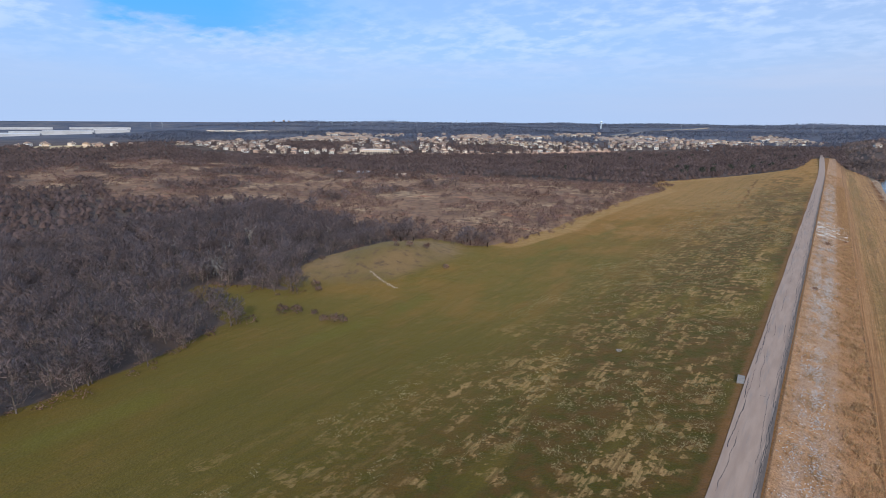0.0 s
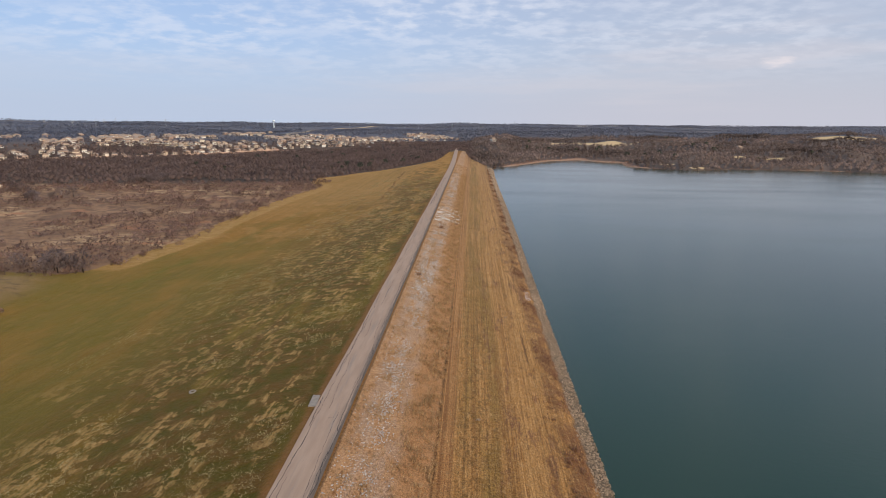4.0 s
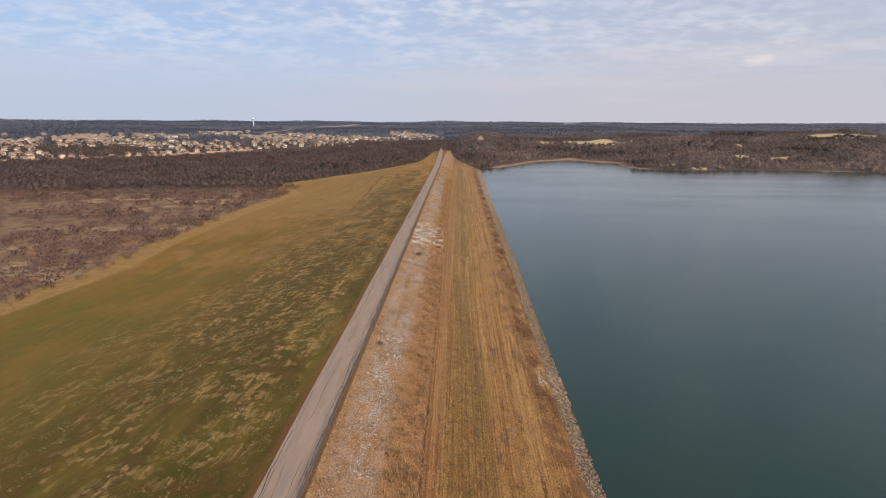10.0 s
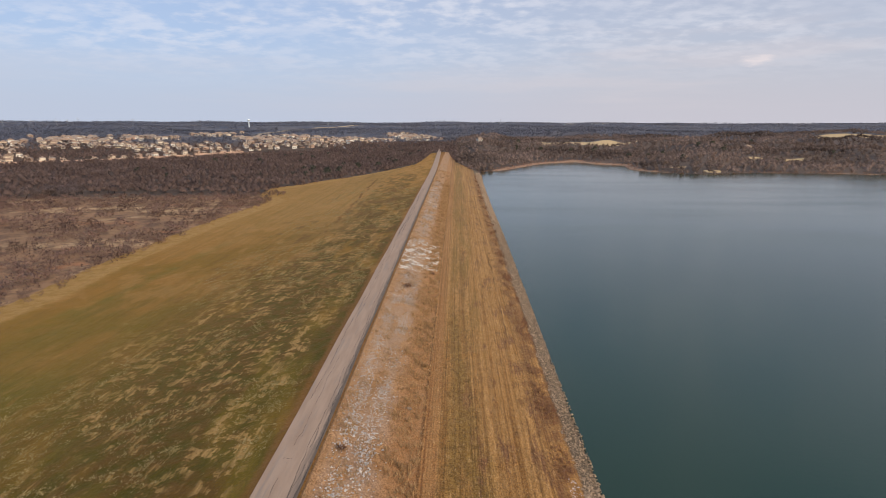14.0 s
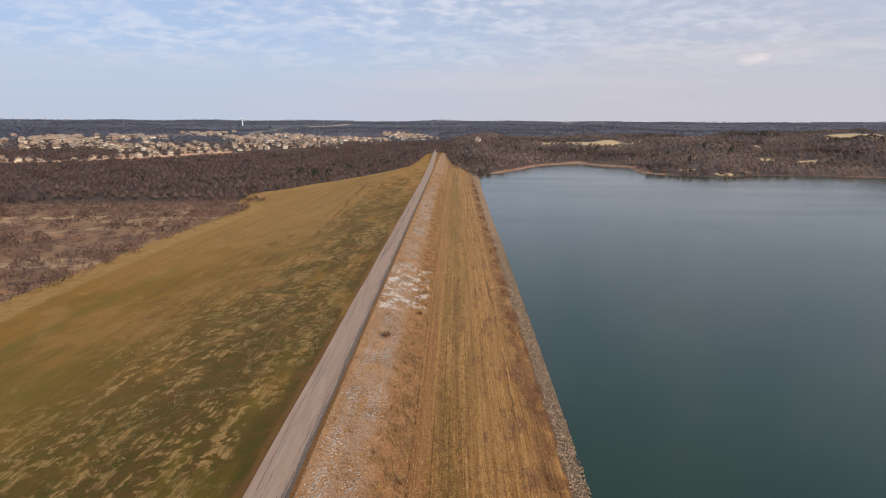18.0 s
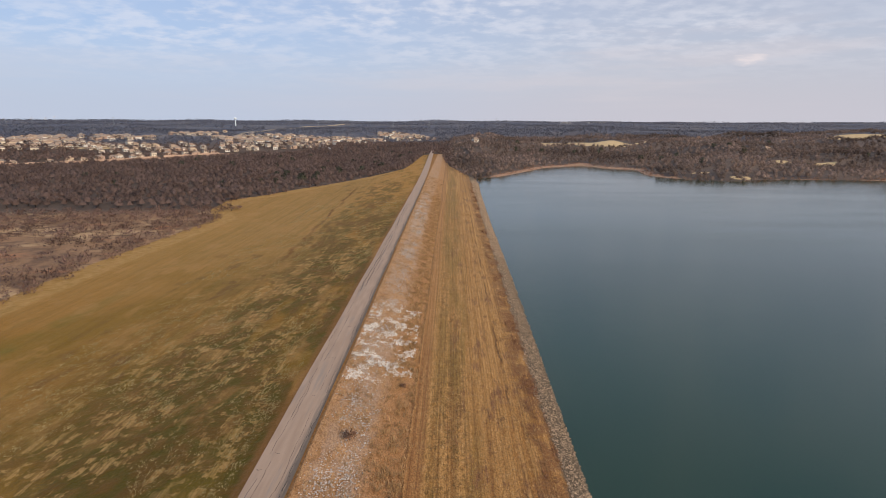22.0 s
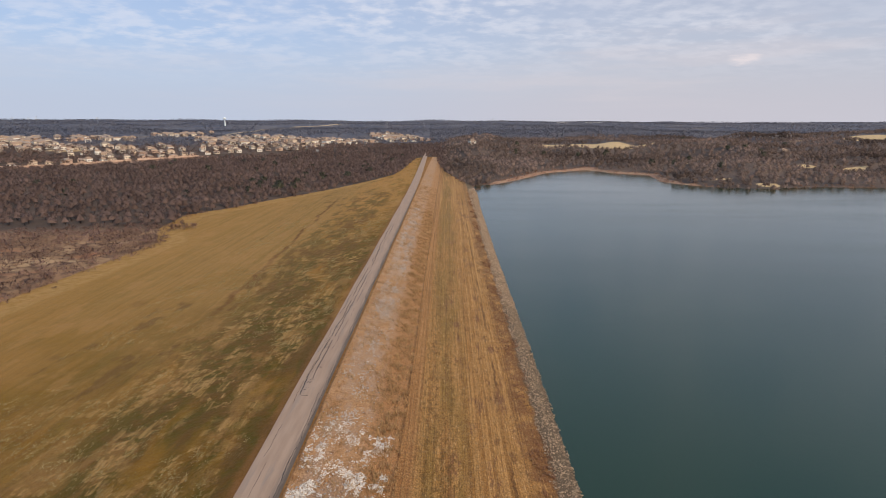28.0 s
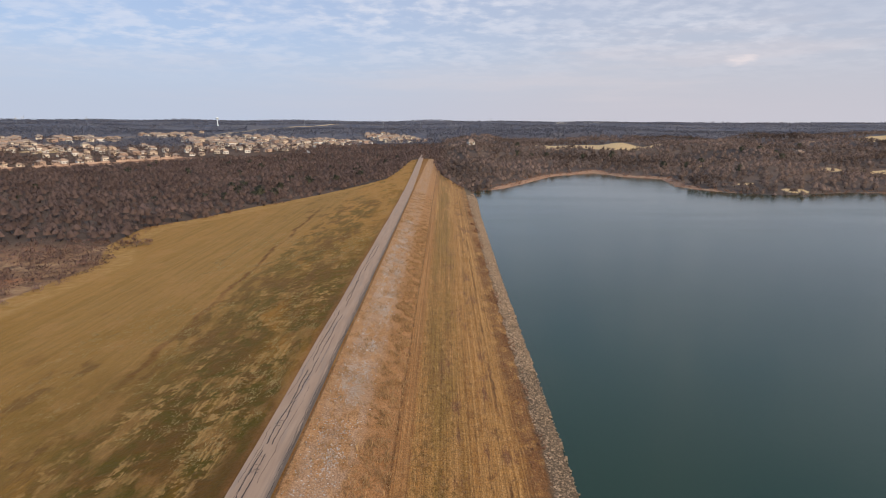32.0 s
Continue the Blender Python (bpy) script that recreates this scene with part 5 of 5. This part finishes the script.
ribbon("highway", [(x, y) for x, y, a in along(TOWN[1:5], -26, 30)], 14, MAT_FARROAD, "pale concrete highway before the first houses")
ribbon("street", [(-160, 985), (-178, 1010), (-196, 1070), (-226, 1160)], 12, MAT_FARROAD, "pale concrete street climbing into the town")
ribbon("line_clearing", LINE_CUT, 26, MAT_CUT, "pale strip of cut grass up the wooded ridge", 0.6)
for k in range(11):
    x, y = -985 + 9 * k + rng.uniform(-14, 14), 300 + 14 * k + rng.uniform(-10, 10)
    copy_thing(homes[rng.randrange(12)], pose(x, y, float(height(x, y)) + 0.3, 0, 0, rng.uniform(0, 360)))


def far_houses(rest, mats, name, label):
    """The houses beyond, walls or roofs joined by colour."""
    for j, mat in enumerate(mats):
        vs, fs, n0 = [], [], 0
        for k, (x, y, turn) in enumerate(rest):
            if k % len(mats) != j:
                continue
            w, d, z = 8 + k % 3, 9 + k % 3, 3.0 if k % 3 == 0 else 4.8
            a = radians(turn)
            if name == "house_roofs":
                v, f = hip_roof(w, d, z, 2.4, 0.4)
            else:
                v = np.array([(sx * w / 2, sy * d / 2, sz) for sz in (-1.5, z) for sy in (-1, 1) for sx in (-1, 1)])
                f = np.array([(0, 1, 5), (0, 5, 4), (1, 3, 7), (1, 7, 5), (3, 2, 6), (3, 6, 7), (2, 0, 4), (2, 4, 6)])
            rot = np.array([[math.cos(a), -math.sin(a), 0], [math.sin(a), math.cos(a), 0], [0, 0, 1]])
            vs.append(v @ rot.T + np.array([x, y, float(height(x, y)) + 0.3]))
            fs.append(f + n0)
            n0 += len(v)
        if vs:
            me = from_arrays(name, np.concatenate(vs), np.concatenate(fs))
            me.materials.append(mat)
            tagged(new(name, me), label, "houses", kind="stuff")


rest = plots[290:]
far_houses(rest, MAT_WALLS, "house_walls", "walls of the far suburban houses")
far_houses(rest, MAT_ROOFS, "house_roofs", "shingled hip roofs of the far suburban houses")
xs, ys = np.array([p[0] for p in plots]) , np.array([p[1] for p in plots])
rng2 = np.random.default_rng(61)
xs, ys = np.repeat(xs, 6) + rng2.uniform(-14, 14, 6 * len(xs)), np.repeat(ys, 6) + rng2.choice((-1, 1), 6 * len(ys)) * rng2.uniform(7, 18, 6 * len(ys))
stand("garden_trees", FAR_TREES, xs, ys, 3.0, 7.0, MAT_TWIG, "small leafless garden trees between the houses", 62)

# brick wall along the back of the first row
wall_line = along(TOWN[4:10], 8, 24.0)
for x, y, turn in wall_line:
    ob = tagged(new("garden_wall", slab_mesh("garden_wall", [(-12, 12, -0.2, 0.2, -0.5, 2.0), (-12.1, -11.5, -0.3, 0.3, -0.5, 2.3)])), "long red-brown garden wall behind the houses", "wall", "garden walls behind the houses")
    ob.data.materials.append(MAT_WALLS[2])
    ob.matrix_basis = pose(x, y, float(height(x, y)), 0, 0, turn)


def big_box(name, x, y, w, d, h, turn, wall_mat, label, category, bays=0, group=""):
    """A flat-roofed building with a parapet and rows of openings."""
    ob = new(name)
    wall = part("wall", slab_mesh("wall", [(-w / 2, w / 2, -d / 2, d / 2, -2, h)]), wall_mat, ob)
    part("roof", slab_mesh("roof", [(-w / 2 + 0.5, w / 2 - 0.5, -d / 2 + 0.5, d / 2 - 0.5, h, h + 0.3)]), MAT_PALE_ROOF, ob)
    part("parapet", slab_mesh("parapet", [(-w / 2 - 0.2, w / 2 + 0.2, -d / 2 - 0.2, -d / 2 + 0.4, h - 0.6, h + 0.9), (-w / 2 - 0.2, w / 2 + 0.2, d / 2 - 0.4, d / 2 + 0.2, h - 0.6, h + 0.9)]), wall_mat, ob)
    for k in range(bays):
        cx = -w / 2 + w * (k + 0.5) / bays
        part("window", slab_mesh("window", [(cx - w / bays * 0.3, cx + w / bays * 0.3, -d / 2 - 0.1, -d / 2 + 0.05, h * 0.25, h * 0.7)]), MAT_PANE, wall)
    ob.matrix_basis = pose(x, y, float(height(x, y)), 0, 0, turn)
    return tagged(ob, label, category, group)


big_box("school", -585, 650, 46, 28, 7, 35, MAT_WALLS[1], "broad buff two-storey school among the houses", "school", 12)
big_box("farm_shed", -366, 390, 12, 5, 1.7, 35, MAT_DISTANT, "long pale grey metal shed out in the brush", "shed", 4, "sheds in the brush")
big_box("farm_shed", -388, 380, 5, 4, 1.4, 35, MAT_DISTANT, "small pale grey metal shed out in the brush", "shed", 2, "sheds in the brush")
big_box("farm_shed", -324, 396, 9, 4, 1.4, 30, MAT_WALLS[1], "low tan shed out in the brush", "shed", 2, "sheds in the brush")
for x, y, w, d, h in ((-1880, 560, 150, 120, 12), (-1830, 690, 120, 110, 12), (-1800, 800, 90, 90, 11), (-2250, 640, 190, 150, 12), (-2160, 850, 150, 120, 12), (-2700, 900, 170, 80, 10), (-3992, 1290, 260, 120, 16), (-3843, 1640, 330, 120, 16)):
    big_box("warehouse", x, y, w, d, h * 0.75, 70, MAT_DISTANT, "huge pale grey flat-roofed warehouse on the far plain", "warehouse", 0, "warehouses on the plain")
for k, (x, y) in enumerate(((680, 3406), (830, 3372), (870, 3360))):
    big_box("hilltop_store", x, y, 56, 30, 7, 0, MAT_WHITE, "white flat-roofed building on the wooded skyline", "building", 6, "buildings on the skyline")
rng = random.Random(9)
for k in range(26):
    s = k / 25
    big_box("apartment_block", -1520 + 200 * s + rng.uniform(-15, 15), 960 + 170 * s + rng.uniform(-30, 30), rng.uniform(15, 26), 10, rng.uniform(4.5, 7), 50 + rng.uniform(-10, 10), MAT_WALLS[(0, 3)[k % 2]],
            "pale apartment block on the far hill", "apartment block", 5, "apartment blocks on the far hill")
for k, (dx, h) in enumerate(((0, 16), (26, 24), (48, 14), (75, 26), (100, 20), (130, 13), (160, 17))):
    big_box("office_tower", -3520 + dx, 2690 + dx * 1.1, 14, 14, h, 40, MAT_ROOFS[0], "grey downtown office tower on the far horizon", "office tower", 3, "towers of the far downtown")


def water_tower(x, y):
    ob = new("water_tower")
    g = float(height(x, y))
    bm = bmesh.new()
    bmesh.ops.create_uvsphere(bm, u_segments=20, v_segments=12, radius=1.0, matrix=Matrix.Translation((0, 0, 28.5)) @ Matrix.Diagonal((6.2, 6.2, 4.6, 1)))
    me = bpy.data.meshes.new("tank")
    bm.to_mesh(me)
    bm.free()
    part("tank", me, MAT_TANK, ob, "pale blue rounded steel tank")
    bm = bmesh.new()
    bmesh.ops.create_cone(bm, cap_ends=True, segments=16, radius1=2.6, radius2=1.5, depth=26, matrix=Matrix.Translation((0, 0, 13)))
    me = bpy.data.meshes.new("stem")
    bm.to_mesh(me)
    bm.free()
    part("stem", me, MAT_TANK, ob)
    bm = bmesh.new()
    bmesh.ops.create_cone(bm, cap_ends=True, segments=20, radius1=6.6, radius2=6.6, depth=0.5, matrix=Matrix.Translation((0, 0, 28)))
    me = bpy.data.meshes.new("catwalk")
    bm.to_mesh(me)
    bm.free()
    part("catwalk", me, MAT_METAL, ob)
    ob.matrix_basis = pose(x, y, g + 2) @ Matrix.Scale(0.85, 4)
    return tagged(ob, "pale blue water tower on the wooded skyline", "water tower")


water_tower(-718, 2053)


def strut_mesh(name, sticks, r=0.22):
    v, f = [], []
    for a, b in sticks:
        a, b = np.array(a, float), np.array(b, float)
        d = (b - a) / np.linalg.norm(b - a)
        s = np.cross(d, (0.31, 0.85, 0.42))
        s = s / np.linalg.norm(s) * r
        t = np.cross(d, s)
        i = len(v)
        for k in range(3):
            o = math.cos(k * 2.094) * s + math.sin(k * 2.094) * t
            v += [a + o, b + o]
        for k in range(3):
            p, q = i + 2 * k, i + 2 * ((k + 1) % 3)
            f += [(p, q, q + 1), (p, q + 1, p + 1)]
    return from_arrays(name, v, f)


def pylon():
    ob = new("pylon")
    for sx in (-1, 1):
        for sy in (-1, 1):
            part("leg", strut_mesh("leg", [((4 * sx, 4 * sy, -1), (1.2 * sx, 1.2 * sy, 26)), ((1.2 * sx, 1.2 * sy, 26), (0.3 * sx, 0.3 * sy, 44))]), MAT_METAL, ob)
    part("bracing", strut_mesh("bracing", [((-4 * s, -4, 0), (2.4 * s, -2.4, 13)) for s in (-1, 1)] + [((-2.4 * s, -2.4, 13), (1.2 * s, -1.2, 26)) for s in (-1, 1)], 0.12), MAT_METAL, ob)
    for z, w in ((27, 8), (33, 9), (39, 6)):
        part("crossarm", strut_mesh("crossarm", [((-w, 0, z), (w, 0, z)), ((-w, 0, z), (0, 0, z + 2)), ((w, 0, z), (0, 0, z + 2))], 0.16), MAT_METAL, ob)
    return tagged(ob, "grey steel lattice power pylon below the ridge", "pylon", "power pylons")


first = pylon()
places = [(-2134, 1090), (-2115, 1125), (-1972, 1362), (-1950, 1392), (-1774, 1612), (-1738, 1652), (-1700, 1690), (-1617, 1770), (-1473, 1892), (-1329, 1996), (-1262, 1744), (-1208, 1776), (-1162, 1808),
          (-1036, 1887), (-420, 1990), (-180, 2060), (-40, 1640), (190, 2300)]
for k, (x, y) in enumerate(places):
    m = pose(x, y, float(height(x, y)), 0, 0, 40)
    if k:
        copy_thing(first, m)
    else:
        first.matrix_basis = m @ Matrix.Scale(0.58, 4)
